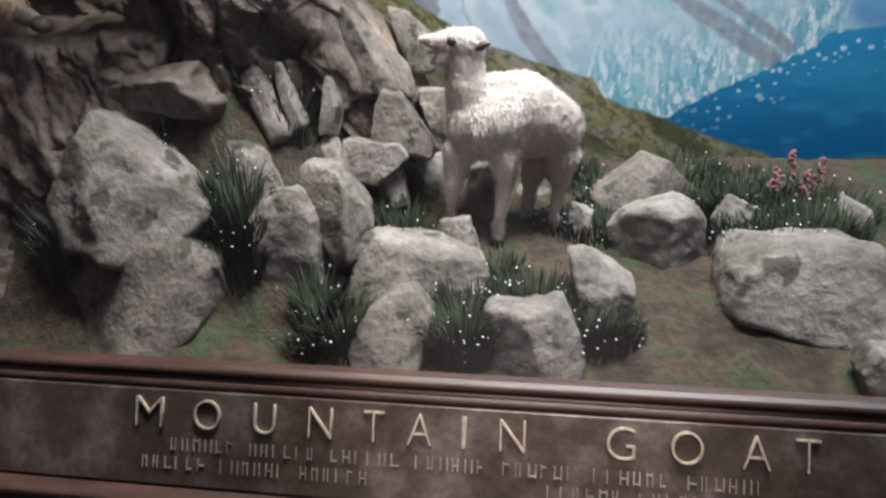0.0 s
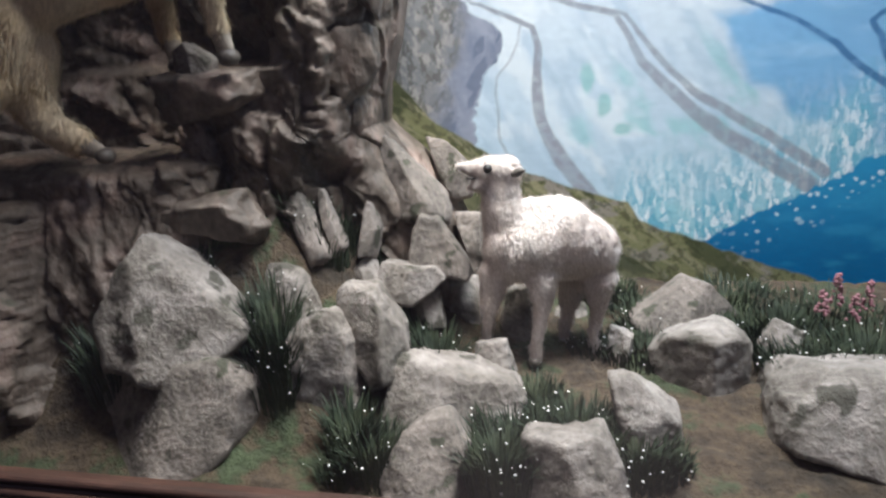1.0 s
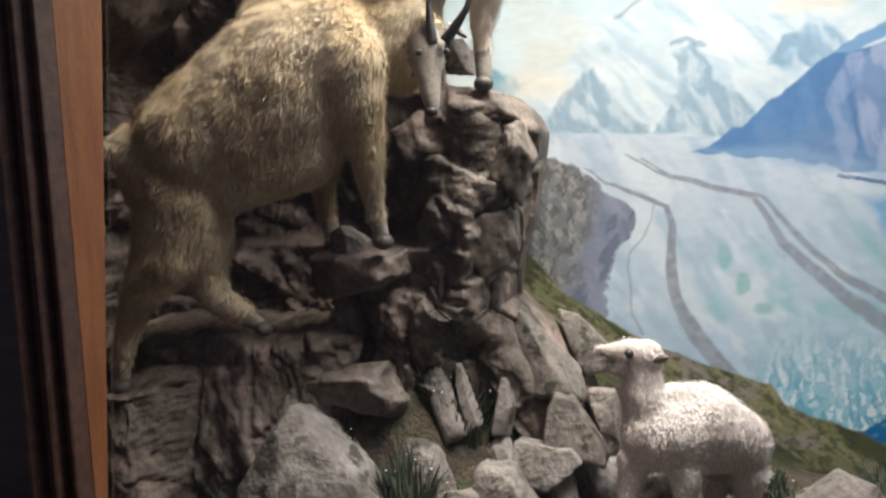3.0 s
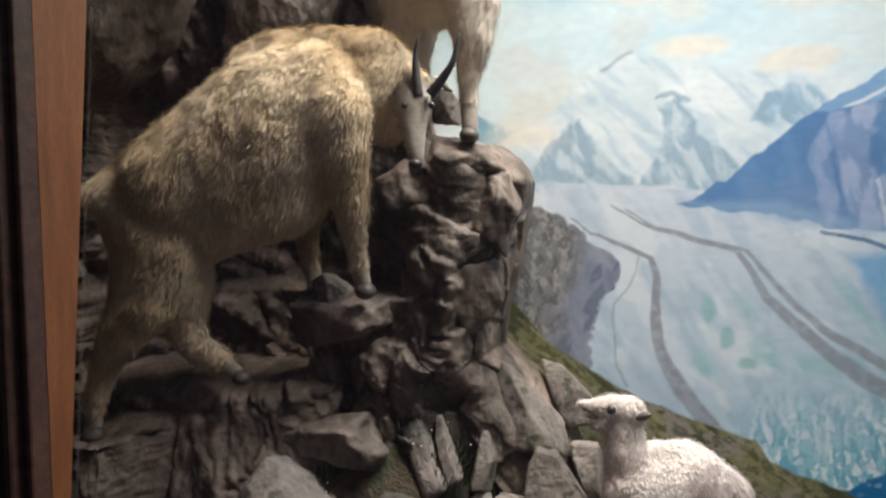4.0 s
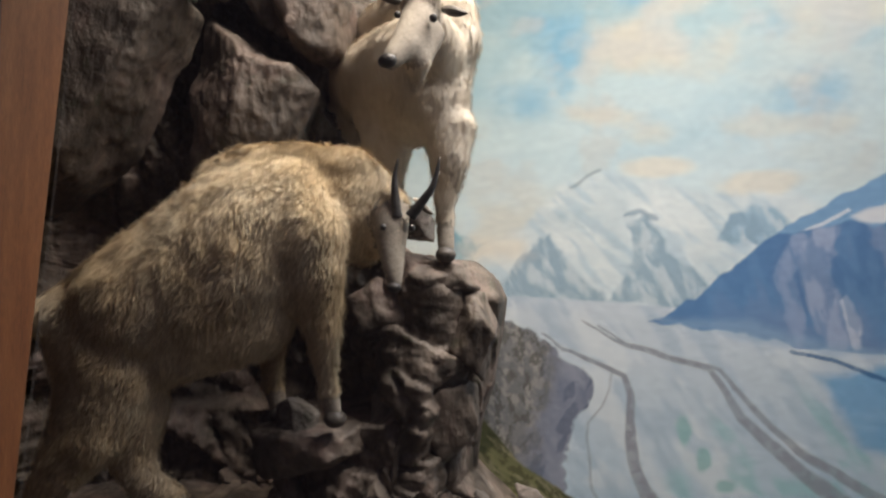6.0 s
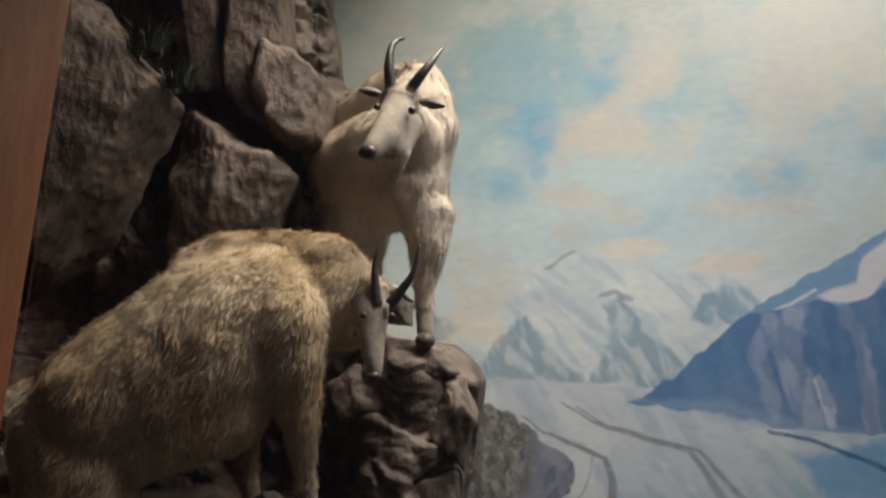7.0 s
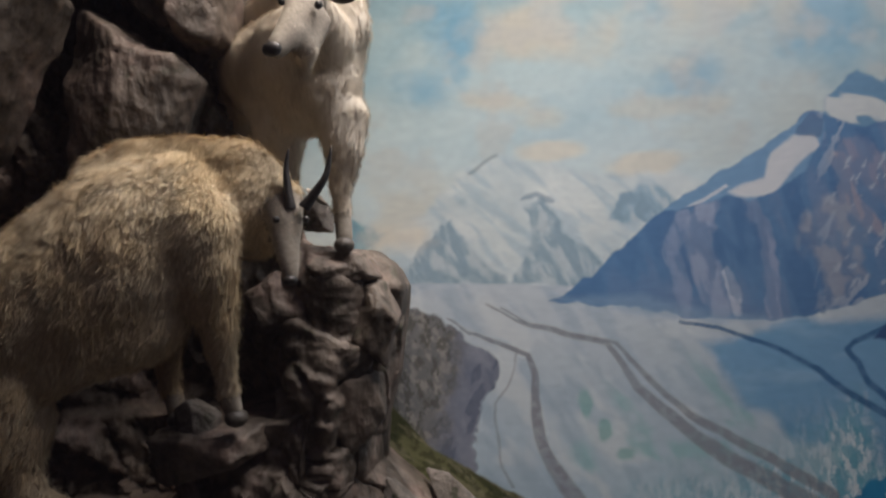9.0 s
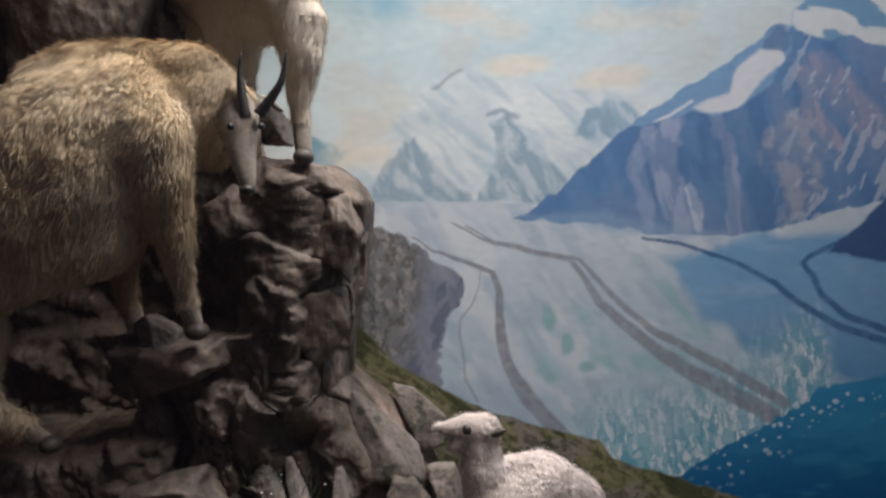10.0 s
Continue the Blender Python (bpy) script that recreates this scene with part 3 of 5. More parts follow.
def cliff_front(x, z):
    """How far back the rock face stands at each place."""
    y = np.full(x.shape, 2.46)
    low = 2.28 + 0.10 * smooth01(1.2, 1.8, z)
    y = np.where(z < 1.93, low, y)
    # hollow behind the middle animal
    hollow = smooth01(-0.88, -1.0, x) * np.maximum(smooth01(1.32, 1.37, z), smooth01(-1.3, -1.42, x) * smooth01(1.0, 1.04, z)) * smooth01(2.28, 2.05, z)
    y = y + (2.66 - y) * hollow
    y = y + 0.26 * smooth01(1.12, 0.9, z) * smooth01(-1.0, -0.8, x)
    # upper face leans out over it
    upper = smooth01(2.02, 2.25, z)
    y = y + (2.46 + 0.3 * (x + 1.8) - 0.08 * (z - 2.2) - y) * upper
    # dark hollow under the step, then the lower shelf
    under = smooth01(-1.36, -1.46, x) * smooth01(1.0, 1.04, z) * smooth01(1.37, 1.32, z)
    y = y + (2.6 - y) * under
    shelf = smooth01(-1.12, -1.34, x) * smooth01(1.03, 0.97, z)
    y = y + (2.06 + 0.2 * (x + 1.9) * (x > -1.9) - 0.1 * smooth01(0.95, 0.5, z) - y) * shelf
    shelf2 = smooth01(-1.75, -1.85, x) * smooth01(0.92, 0.86, z)
    y = y + (1.78 - y) * shelf2
    # closes the case's side
    return y + (1.5 - y) * smooth01(-2.12, -2.5, x)


def build_cliff():
    nu, nz = 330, 520
    zs = np.linspace(0.1, 4.35, nz)
    u = np.linspace(0, 1, nu)
    edge = np.interp(zs, (0.1, 0.4, 0.6, 0.8, 0.95, 1.08, 1.24, 1.42, 1.6, 1.76, 1.86, 1.91, 1.96, 2.0, 2.35, 2.6, 2.68, 2.8, 2.95, 3.02, 3.16, 3.45, 4.35),
                     (-0.1, -0.25, -0.4, -0.48, -0.6, -0.74, -0.72, -0.66, -0.63, -0.61, -0.66, -0.72, -1.02, -1.08, -1.12, -1.22, -1.12, -1.09, -1.09, -1.13, -1.24, -1.28, -1.36))
    U, Z = np.meshgrid(u, zs, indexing="ij")
    E = np.broadcast_to(edge, U.shape)
    along = np.clip(U / 0.8, 0, 1)
    back = np.clip((U - 0.8) / 0.2, 0, 1)
    x = -2.7 + (E + 2.7) * along
    front = cliff_front(x, Z)
    rounding = 0.22 * smooth01(0.16, 0.0, E - x) ** 1.5
    y = front + rounding
    ye = np.take_along_axis(y, np.full((1, nz), int(0.8 * (nu - 1)) - 1), 0)
    y = np.where(back > 0, ye + (3.06 - ye) * back, y)
    x = x + 0.05 * np.sin(back * math.pi)
    z = Z.copy()
    # blocks and cracks: every cell is a tilted facet
    s = x + 0.8 * y
    wx, wz = s + 0.22 * (fbm(s, z, 3, 5, 211) - 0.5), z + 0.22 * (fbm(s, z, 3, 5, 215) - 0.5)
    out = np.zeros(x.shape)
    for sx, sz, scale, depth, tilt, seed in ((1.7, 0.6, 1.7, 0.12, 0.4, 221), (1.3, 0.8, 4.2, 0.06, 0.55, 231), (1.0, 1.0, 10.0, 0.02, 0.45, 241)):
        near, far, ids, ox, oz = cells((wx + (0.35 * wz)) * sx, (wz - 0.2 * wx) * sz, scale, seed)
        flat = (ids - 0.5) * depth + tilt * (ox * (ids * 7 % 1 - 0.5) + oz * (ids * 13 % 1 - 0.5))
        out += flat - 0.22 * depth * smooth01(0.12, 0.0, far - near)
    out += 0.06 * (np.abs(fbm(s * 1.3, z * 0.8, 3.2, 4, 251, 0.5) - 0.5) * -2 + 0.25) + 0.06 * (fbm(s * 1.3, z * 0.8, 8, 5, 258, 0.6) - 0.5) + 0.035 * (fbm(s * 1.2, z * 0.8, 30, 3, 255) - 0.5)
    # calmer on the shelves where hooves stand
    calm = 1 - 0.75 * (smooth01(0.08, 0.02, np.abs(z - 1.34)) * (x < -0.9) + smooth01(0.1, 0.03, np.abs(z - 1.92)))
    calm = calm * (1 - 0.85 * smooth01(0.0, 0.5, back)) * (1 - 0.2 * smooth01(0.12, 0.0, E - x)) * (1 - 0.6 * smooth01(1.1, 0.95, z) * smooth01(-1.0, -0.8, x))
    calm = calm * (1 - 0.45 * smooth01(1.02, 0.9, z) * smooth01(-1.0, -1.2, x))
    calm = calm * (1 - 0.35 * smooth01(-1.25, -1.1, x) * smooth01(0.9, 1.1, z) * smooth01(2.0, 1.95, z))
    out = out * np.clip(calm, 0, 1)
    du = np.stack([np.gradient(a, axis=0) for a in (x, y, z)], -1)
    dz = np.stack([np.gradient(a, axis=1) for a in (x, front, Z)], -1)
    n = np.cross(du, dz)
    n = n / (np.linalg.norm(n, axis=-1, keepdims=True) + 1e-9)
    n[..., 2] *= 0.4
    p = np.stack([x, y, z], -1) + n * out[..., None]
    p[..., 1] = np.minimum(p[..., 1], 3.1)
    ob = mesh_object("cliff", p.reshape(-1, 3), grid_faces(nu, nz), CLIFF)
    return tagged(ob, "tall dark grey-brown fractured cliff with ledges", "cliff", kind="structure")


build_ground()
build_cliff()

# ---- case, window frame and hall ----
bm = bmesh.new()
box(bm, -2.75, -2.65, 1.3, 3.1, -0.4, 5.6)
part("wall_west", bm, CASE_WHITE, None)["kind"] = "structure"
bm = bmesh.new()
box(bm, 3.0, 3.1, 1.2, 3.1, -0.4, 5.6)
part("wall_east", bm, CASE_WHITE, None)["kind"] = "structure"
bm = bmesh.new()
box(bm, -2.8, 3.2, 1.1, 3.2, 5.6, 5.7)
part("ceiling", bm, CASE_WHITE, None)["kind"] = "structure"


def molding(name, path_fn, profile, length, material, parent, label=""):
    """A long strip of one profile; path_fn takes a profile point and a place along the strip."""
    verts, faces, k = [], [], len(profile)
    for s in length:
        verts += [path_fn(a, b, s) for a, b in profile]
    for i in range(len(length) - 1):
        faces += [(i * k + j, i * k + (j + 1) % k, (i + 1) * k + (j + 1) % k, (i + 1) * k + j) for j in range(k)]
    faces += [tuple(range(k)), tuple(range((len(length) - 1) * k, len(length) * k))[::-1]]
    ob = mesh_object(name, verts, faces, material, parent, False)
    mod = ob.modifiers.new("bevel", "BEVEL")
    mod.width, mod.segments, mod.limit_method = 0.003, 2, "ANGLE"
    return tagged(ob, label)


RAIL_Y, RAIL_Z, JAMB_X = 1.08, 0.54, -1.42
window = tagged(new("window_1"), "dark wooden display window frame with a sloping lettered sill", "window frame", kind="structure")
# sill: a rounded lip, a step, a groove, then the sloping lettered board below
lip = [(0.03, -0.25), (0.03, -0.02), (0.02, 0.0), (0.0, 0.0), (-0.012, -0.004), (-0.016, -0.012), (-0.011, -0.02), (-0.011, -0.025), (-0.022, -0.029), (-0.027, -0.036), (-0.025, -0.044), (-0.016, -0.048), (-0.016, -0.25)]
molding("sill", lambda a, b, s: (s, RAIL_Y + a, RAIL_Z + b), lip, np.linspace(-1.75, 2.3, 3), WOOD, window, "dark grooved wooden sill")
board = bmesh.new()
box(board, -1.75, 2.3, -0.012, 0.012, -0.19, 0.0, 0.003)
bd = part("lettered_board", board, PLATE, window, "worn reddish bronze board under the sill")
BOARD = pose(0, RAIL_Y - 0.02, RAIL_Z - 0.048, -28)
bd.matrix_world = BOARD
base = bmesh.new()
box(base, -1.75, 2.3, RAIL_Y - 0.15, RAIL_Y - 0.05, -0.4, RAIL_Z - 0.255, 0.006)
part("plinth", base, WOOD, window)
ledge = bmesh.new()
box(ledge, -1.75, 2.3, RAIL_Y - 0.16, RAIL_Y - 0.06, RAIL_Z - 0.26, RAIL_Z - 0.215, 0.008)
part("lower_trim", ledge, WOOD, window, "dark rounded trim below the lettered board")


def side_frame(side, name):
    f = lambda a, b, s: (side * (a + 1.42) if side < 0 else a + 1.95, 1.25 + b, s)
    prof = [(0.0, 0.0), (0.0, -0.05), (0.012, -0.055), (0.02, -0.045), (0.03, -0.05), (0.036, -0.075), (0.05, -0.08), (0.062, -0.07), (0.075, -0.075), (0.085, -0.10), (0.55, -0.10), (0.55, 0.0)]
    return molding(name, f, prof, (RAIL_Z - 0.25, 2.2, 3.9), WOOD, window, "dark grooved upright of the window frame")


side_frame(-1, "jamb")
side_frame(1, "jamb")


def reveal(x, thick, name):
    """The board that lines the opening; the glass behind it leans away towards the top."""
    far = lambda z: 1.27 + 0.087 * (z - 0.57)
    v = []
    for z in (0.3, 2.0, 3.9):
        v += [(x, 1.252, z), (x, far(z), z), (x + thick, far(z), z), (x + thick, 1.252, z)]
    f = [(0, 1, 2, 3), (11, 10, 9, 8)] + [(i * 4 + j, i * 4 + (j + 1) % 4, i * 4 + 4 + (j + 1) % 4, i * 4 + 4 + j) for i in (0, 1) for j in range(4)]
    ob = mesh_object(name, v, f, REVEAL, window, False)
    return tagged(ob, "warm orange-brown wooden board lining the opening")


reveal(JAMB_X - 0.003, -0.10, "reveal")
reveal(1.953, 0.10, "reveal")
bm = bmesh.new()
box(bm, -1.97, 2.5, 1.15, 1.6, 3.9, 5.6)
part("head_board", bm, WOOD, window)

# the leaning glass; a faint pale film stands in for the hall's veiling glare
m, nt, bs = nodes_of("case_glass")
clear = nt.nodes.new("ShaderNodeBsdfTransparent")
blend = nt.nodes.new("ShaderNodeMixShader")
glare = noise_node(nt, 3.0, 4, 0.6)
dr = ramp(nt, [(0.3, (0.028, 0.028, 0.028)), (0.7, (0.04, 0.04, 0.04))])
nt.links.new(glare.outputs["Fac"], dr.inputs[0])
nt.links.new(dr.outputs[0], blend.inputs[0])
nt.links.new(clear.outputs[0], blend.inputs[1])
nt.links.new(bs.outputs[0], blend.inputs[2])
nt.links.new(blend.outputs[0], nt.nodes["Material Output"].inputs[0])
bs.inputs["Base Color"].default_value, bs.inputs["Roughness"].default_value = (0.75, 0.7, 0.72, 1), 0.25
pane_y = lambda z: 1.262 + 0.087 * (z - 0.57)
gv = [(-1.40, pane_y(0.3) + d, 0.3) for d in (0, 0.006)] + [(1.94, pane_y(0.3) + d, 0.3) for d in (0, 0.006)]
gv += [(-1.40, pane_y(3.9) + d, 3.9) for d in (0, 0.006)] + [(1.94, pane_y(3.9) + d, 3.9) for d in (0, 0.006)]
pane = mesh_object("glass_pane", gv, [(0, 2, 6, 4), (1, 5, 7, 3), (0, 1, 3, 2), (4, 6, 7, 5), (0, 4, 5, 1), (2, 3, 7, 6)], m, window, False)
pane.visible_shadow = False
tagged(pane, "clear leaning glass pane")

for wall_name, x0, x1 in (("wall_north_1", -4.0, -1.98), ("wall_north_2", 2.51, 4.5)):
    bm = bmesh.new()
    box(bm, x0, x1, 1.16, 1.26, -0.4, 5.6)
    part(wall_name, bm, PLASTER, None)["kind"] = "structure"

# the hall behind the camera
bm = bmesh.new()
box(bm, -4.0, 4.5, -3.0, 1.3, -0.5, -0.4)
part("floor", bm, PLASTER, None)["kind"] = "structure"
bm = bmesh.new()
box(bm, -4.0, 4.5, -3.1, -3.0, -0.4, 4.6)
part("wall_south", bm, PLASTER, None)["kind"] = "structure"


# ---- writing ----
def letters(text, width, height, place, material, parent, name):
    cu = bpy.data.curves.new(name, "FONT")
    cu.body, cu.size, cu.extrude, cu.bevel_depth, cu.offset = text, 1.0, 0.05, 0.004, -0.024
    cu.align_x = "LEFT"
    tmp = new(name, cu)
    me = bpy.data.meshes.new_from_object(tmp.evaluated_get(bpy.context.evaluated_depsgraph_get()))
    bpy.data.objects.remove(tmp)
    co = np.empty(len(me.vertices) * 3)
    me.vertices.foreach_get("co", co)
    co = co.reshape(-1, 3)
    lo, hi = co.min(0), co.max(0)
    co = (co - lo) / (hi - lo) * (width, height, 0.006)
    me.vertices.foreach_set("co", co.ravel())
    me.update()
    me.materials.clear()
    me.materials.append(material)
    ob = new(name, me)
    ob.parent = parent
    ob.matrix_world = BOARD @ pose(place, -0.012, 0, 90) @ pose(0, 0, 0)
    return ob


def inscription(text, places, down, height, material):
    """Raised letters, each an object of its own, centred on its place along the board."""
    shape = {"I": 0.13, "M": 1.0, "N": 0.82, "T": 0.68, "A": 0.82, "O": 0.95, "G": 0.86, "U": 0.76}
    for ch, x in zip(text, places):
        w = height * shape[ch]
        ob = letters(ch, w, height, 0, material, window, "letter")
        ob.matrix_world = BOARD @ pose(x - w / 2, -0.0125, -down - height, 90)


inscription("MOUNTAINGOAT", (-0.657, -0.535, -0.416, -0.303, -0.198, -0.109, -0.025, 0.065, 0.26, 0.375, 0.492, 0.577), 0.016, 0.058, BRASS)


def worn_bars(x0, x1, down, height, seed):
    """Small worn donor lines: plain upright bars of the letters' size."""
    rnd, x, i = random.Random(seed), x0, 0
    bm = bmesh.new()
    while x < x1:
        if i % 7 != 6:
            w = rnd.uniform(0.009, 0.016)
            for q in ((0.0, w * 0.2), (w * 0.8, w))[: 1 + (rnd.random() < 0.6)]:
                box(bm, x + q[0], x + q[1], -0.0155, -0.011, -down - height, -down)
            if rnd.random() < 0.6:
                h = rnd.choice((0.1, 0.5, 0.85))
                box(bm, x, x + w, -0.015, -0.011, -down - height * (h + 0.09), -down - height * h)
        x, i = x + 0.0235, i + 1
    ob = part("small_line", bm, DULL, window, "worn small bronze lettering")
    tagged(ob, kind="stuff")
    ob.matrix_world = BOARD


worn_bars(-0.61, 0.54, 0.095, 0.024, 3)
worn_bars(-0.67, -0.20, 0.132, 0.025, 4)
worn_bars(0.13, 0.50, 0.132, 0.025, 5)


# ---- rocks ----
def faceted_rock(label, y, depth, corners, material, seed):
    """A broken stone: flat faces through its outline's corners and across its front, edges worn, surface chipped."""
    rnd = np.random.RandomState(seed)
    pts = np.array(corners)
    mid = pts.mean(0)
    rel = pts - mid
    half = np.array((np.abs(rel[:, 0]).max(), depth / 2, np.abs(rel[:, 1]).max()))
    planes = []
    for a, b in zip(rel, np.roll(rel, -1, 0)):
        n = np.array((b[1] - a[1], a[0] - b[0])) / np.hypot(*(b - a))
        n = n if n @ a > 0 else -n
        for k in (-rnd.uniform(0.05, 0.4), rnd.uniform(0.05, 0.3)):
            planes.append((n[0], k, n[1], max(n @ a, 0.01)))
    for _ in range(3):
        planes.append((rnd.uniform(-0.7, 0.7), -1, rnd.uniform(-0.4, 0.35) if material == CLIFF else rnd.uniform(0.0, 0.8), depth / 2 * rnd.uniform(0.55, 0.95)))
    planes.append((0, 1, 0, depth / 2))
    planes = np.array(planes)
    craggy = material == CLIFF
    bm = bmesh.new()
    bmesh.ops.create_icosphere(bm, subdivisions=6 if craggy and half.max() > 0.25 else 5, radius=1.0)
    d = np.array([v.co for v in bm.verts]) * half
    reach = (np.clip(d @ planes[:, :3].T / planes[:, 3], 0, None) ** 50).sum(1) ** (1 / 50)
    co = d / reach[:, None]
    size = float(half.prod() ** (1 / 3))
    far = Vector((seed * 1.7, seed * 0.3, 0))
    for v, c in zip(bm.verts, co):
        q = Vector(c) / size + far
        chip = 0.045 * noise.noise(q * 0.9) + 0.05 * noise.noise(q * 2.1) - 0.08 * abs(noise.noise(q * 1.6 + far)) + 0.03 * noise.noise(q * 5) - 0.03 * abs(noise.noise(q * 8)) + 0.014 * noise.noise(q * 17)
        if craggy:
            g = Vector((c[0] * 1.3, c[1] * 1.3, c[2] * 0.6)) * 5 + far
            chip += (0.05 * (0.3 - abs(noise.noise(g * 0.8))) + 0.028 * noise.noise(g * 0.5 + far) + 0.013 * (0.3 - abs(noise.noise(g * 2.5))) + 0.006 * noise.noise(g * 7)) / size
        v.co = Vector((mid[0], y, mid[1])) + Vector(c) * (1 + chip)
    bm.normal_update()
    me = bpy.data.meshes.new("boulder")
    bm.to_mesh(me)
    bm.free()
    me.materials.append(material)
    me.polygons.foreach_set("use_smooth", [True] * len(me.polygons))
    return tagged(new("boulder", me), label, "rock", "rocks on the slope")


faceted_rock("large pale pointed boulder above a shaded block", 1.98, 0.50, ((-1.33, 0.83), (-1.52, 0.56), (-1.50, 0.37), (-1.09, 0.32), (-0.96, 0.47), (-1.15, 0.69)), BOULDER, 500)
# foot of the pale boulder: the darker rock paints in its shaded front
faceted_rock("broad boulder under a pale pointed one, coloured dark for its shade", 1.94, 0.62, ((-1.51, 0.49), (-1.71, 0.24), (-1.81, -0.16), (-1.13, -0.11), (-0.94, 0.16), (-0.94, 0.33), (-1.05, 0.45)), SLAB, 501)
faceted_rock("pale grey granite boulder resting on mossy ground", 2.24, 0.24, ((-1.24, 0.70), (-1.27, 0.62), (-1.20, 0.42), (-1.08, 0.46), (-1.02, 0.62), (-1.11, 0.67)), BOULDER, 502)
faceted_rock("pale grey granite boulder resting on mossy ground", 2.17, 0.28, ((-0.98, 0.66), (-1.06, 0.59), (-1.05, 0.44), (-0.93, 0.40), (-0.77, 0.47), (-0.84, 0.62), (-0.92, 0.67)), BOULDER, 503)
faceted_rock("pale grey granite boulder resting on mossy ground", 2.08, 0.34, ((-0.84, 0.51), (-0.88, 0.47), (-0.87, 0.15), (-0.75, 0.10), (-0.61, 0.18), (-0.63, 0.43), (-0.70, 0.53)), BOULDER, 504)
faceted_rock("pale grey granite boulder resting on mossy ground", 2.14, 0.30, ((-0.70, 0.60), (-0.73, 0.56), (-0.69, 0.37), (-0.60, 0.23), (-0.46, 0.29), (-0.48, 0.44), (-0.57, 0.59)), BOULDER, 505)
faceted_rock("small pointed grey rock among plants", 2.36, 0.14, ((-0.67, 0.64), (-0.76, 0.55), (-0.73, 0.44), (-0.62, 0.44), (-0.63, 0.57)), BOULDER, 506)
faceted_rock("long pale flat-topped boulder", 2.10, 0.34, ((-0.50, 0.37), (-0.58, 0.11), (-0.51, 0.06), (-0.10, 0.08), (-0.05, 0.20), (-0.10, 0.26), (-0.35, 0.35)), BOULDER, 507)
faceted_rock("dark rounded stone half hidden by plants", 1.84, 0.26, ((-0.43, 0.23), (-0.51, 0.08), (-0.47, -0.03), (-0.24, -0.03), (-0.21, 0.20), (-0.27, 0.28), (-0.36, 0.27)), SLAB, 508)
faceted_rock("pale saddle-shaped boulder near the window", 1.82, 0.28, ((-0.06, 0.24), (-0.09, 0.01), (0.00, -0.06), (0.21, -0.05), (0.27, 0.06), (0.22, 0.21), (0.16, 0.27), (0.05, 0.25)), BOULDER, 509)
faceted_rock("pale grey granite boulder resting on mossy ground", 2.05, 0.22, ((0.19, 0.33), (0.23, 0.12), (0.35, 0.04), (0.43, 0.08), (0.43, 0.21), (0.28, 0.33)), BOULDER, 510)
faceted_rock("rounded pinkish-grey boulder on the slope", 2.37, 0.30, ((0.54, 0.39), (0.41, 0.35), (0.34, 0.27), (0.38, 0.15), (0.61, 0.10), (0.70, 0.17), (0.70, 0.33), (0.64, 0.38)), BOULDER, 511)
faceted_rock("pointed triangular grey rock at the back", 2.72, 0.22, ((0.55, 0.48), (0.28, 0.27), (0.35, 0.22), (0.78, 0.23), (0.77, 0.35), (0.61, 0.42)), SLAB, 512)
faceted_rock("broad flat grey boulder half sunk in moss", 2.14, 0.50, ((0.90, 0.35), (0.70, 0.26), (0.67, 0.09), (0.95, 0.02), (1.27, 0.01), (1.41, 0.18), (1.17, 0.35)), BOULDER, 513)
faceted_rock("pale grey granite boulder resting on mossy ground", 2.50, 0.16, ((0.80, 0.37), (0.74, 0.27), (0.77, 0.14), (0.90, 0.15), (0.90, 0.32)), BOULDER, 514)
faceted_rock("pale grey granite boulder resting on mossy ground", 1.76, 0.20, ((1.01, 0.12), (1.05, 0.20), (1.17, 0.19), (1.25, -0.03), (1.06, -0.03)), BOULDER, 515)
faceted_rock("pale grey granite boulder resting on mossy ground", 2.58, 0.16, ((1.22, 0.34), (1.21, 0.25), (1.38, 0.14), (1.34, 0.28)), BOULDER, 516)
faceted_rock("pale grey granite boulder resting on mossy ground", 2.58, 0.20, ((-0.42, 0.49), (-0.26, 0.47), (-0.24, 0.29), (-0.33, 0.19), (-0.40, 0.28)), BOULDER, 517)
faceted_rock("pale grey granite boulder resting on mossy ground", 2.60, 0.20, ((-0.18, 0.42), (-0.08, 0.44), (-0.06, 0.29), (-0.12, 0.09), (-0.25, 0.15)), BOULDER, 518)
faceted_rock("pale grey granite boulder resting on mossy ground", 2.72, 0.16, ((0.00, 0.30), (0.14, 0.33), (0.16, 0.07), (-0.02, 0.07)), BOULDER, 519)
faceted_rock("pale grey granite boulder resting on mossy ground", 2.40, 0.14, ((-0.52, 0.48), (-0.41, 0.48), (-0.39, 0.33), (-0.54, 0.32)), BOULDER, 520)
faceted_rock("pale grey granite boulder resting on mossy ground", 2.50, 0.12, ((0.22, 0.32), (0.31, 0.29), (0.30, 0.16), (0.20, 0.16)), BOULDER, 521)
faceted_rock("pale grey granite boulder resting on mossy ground", 2.30, 0.12, ((-0.28, 0.32), (-0.15, 0.34), (-0.11, 0.20), (-0.28, 0.19)), BOULDER, 522)
faceted_rock("grey-brown angular slab leaning on the cliff foot", 2.32, 0.16, ((-0.96, 0.95), (-0.92, 0.94), (-0.76, 0.65), (-0.84, 0.59), (-0.98, 0.88)), SLAB, 523)
faceted_rock("grey-brown angular slab leaning on the cliff foot", 2.34, 0.16, ((-0.86, 0.91), (-0.81, 0.88), (-0.73, 0.67), (-0.78, 0.62)), SLAB, 524)
faceted_rock("grey-brown angular slab leaning on the cliff foot", 2.42, 0.18, ((-0.68, 0.84), (-0.63, 0.72), (-0.65, 0.60), (-0.74, 0.60)), SLAB, 525)
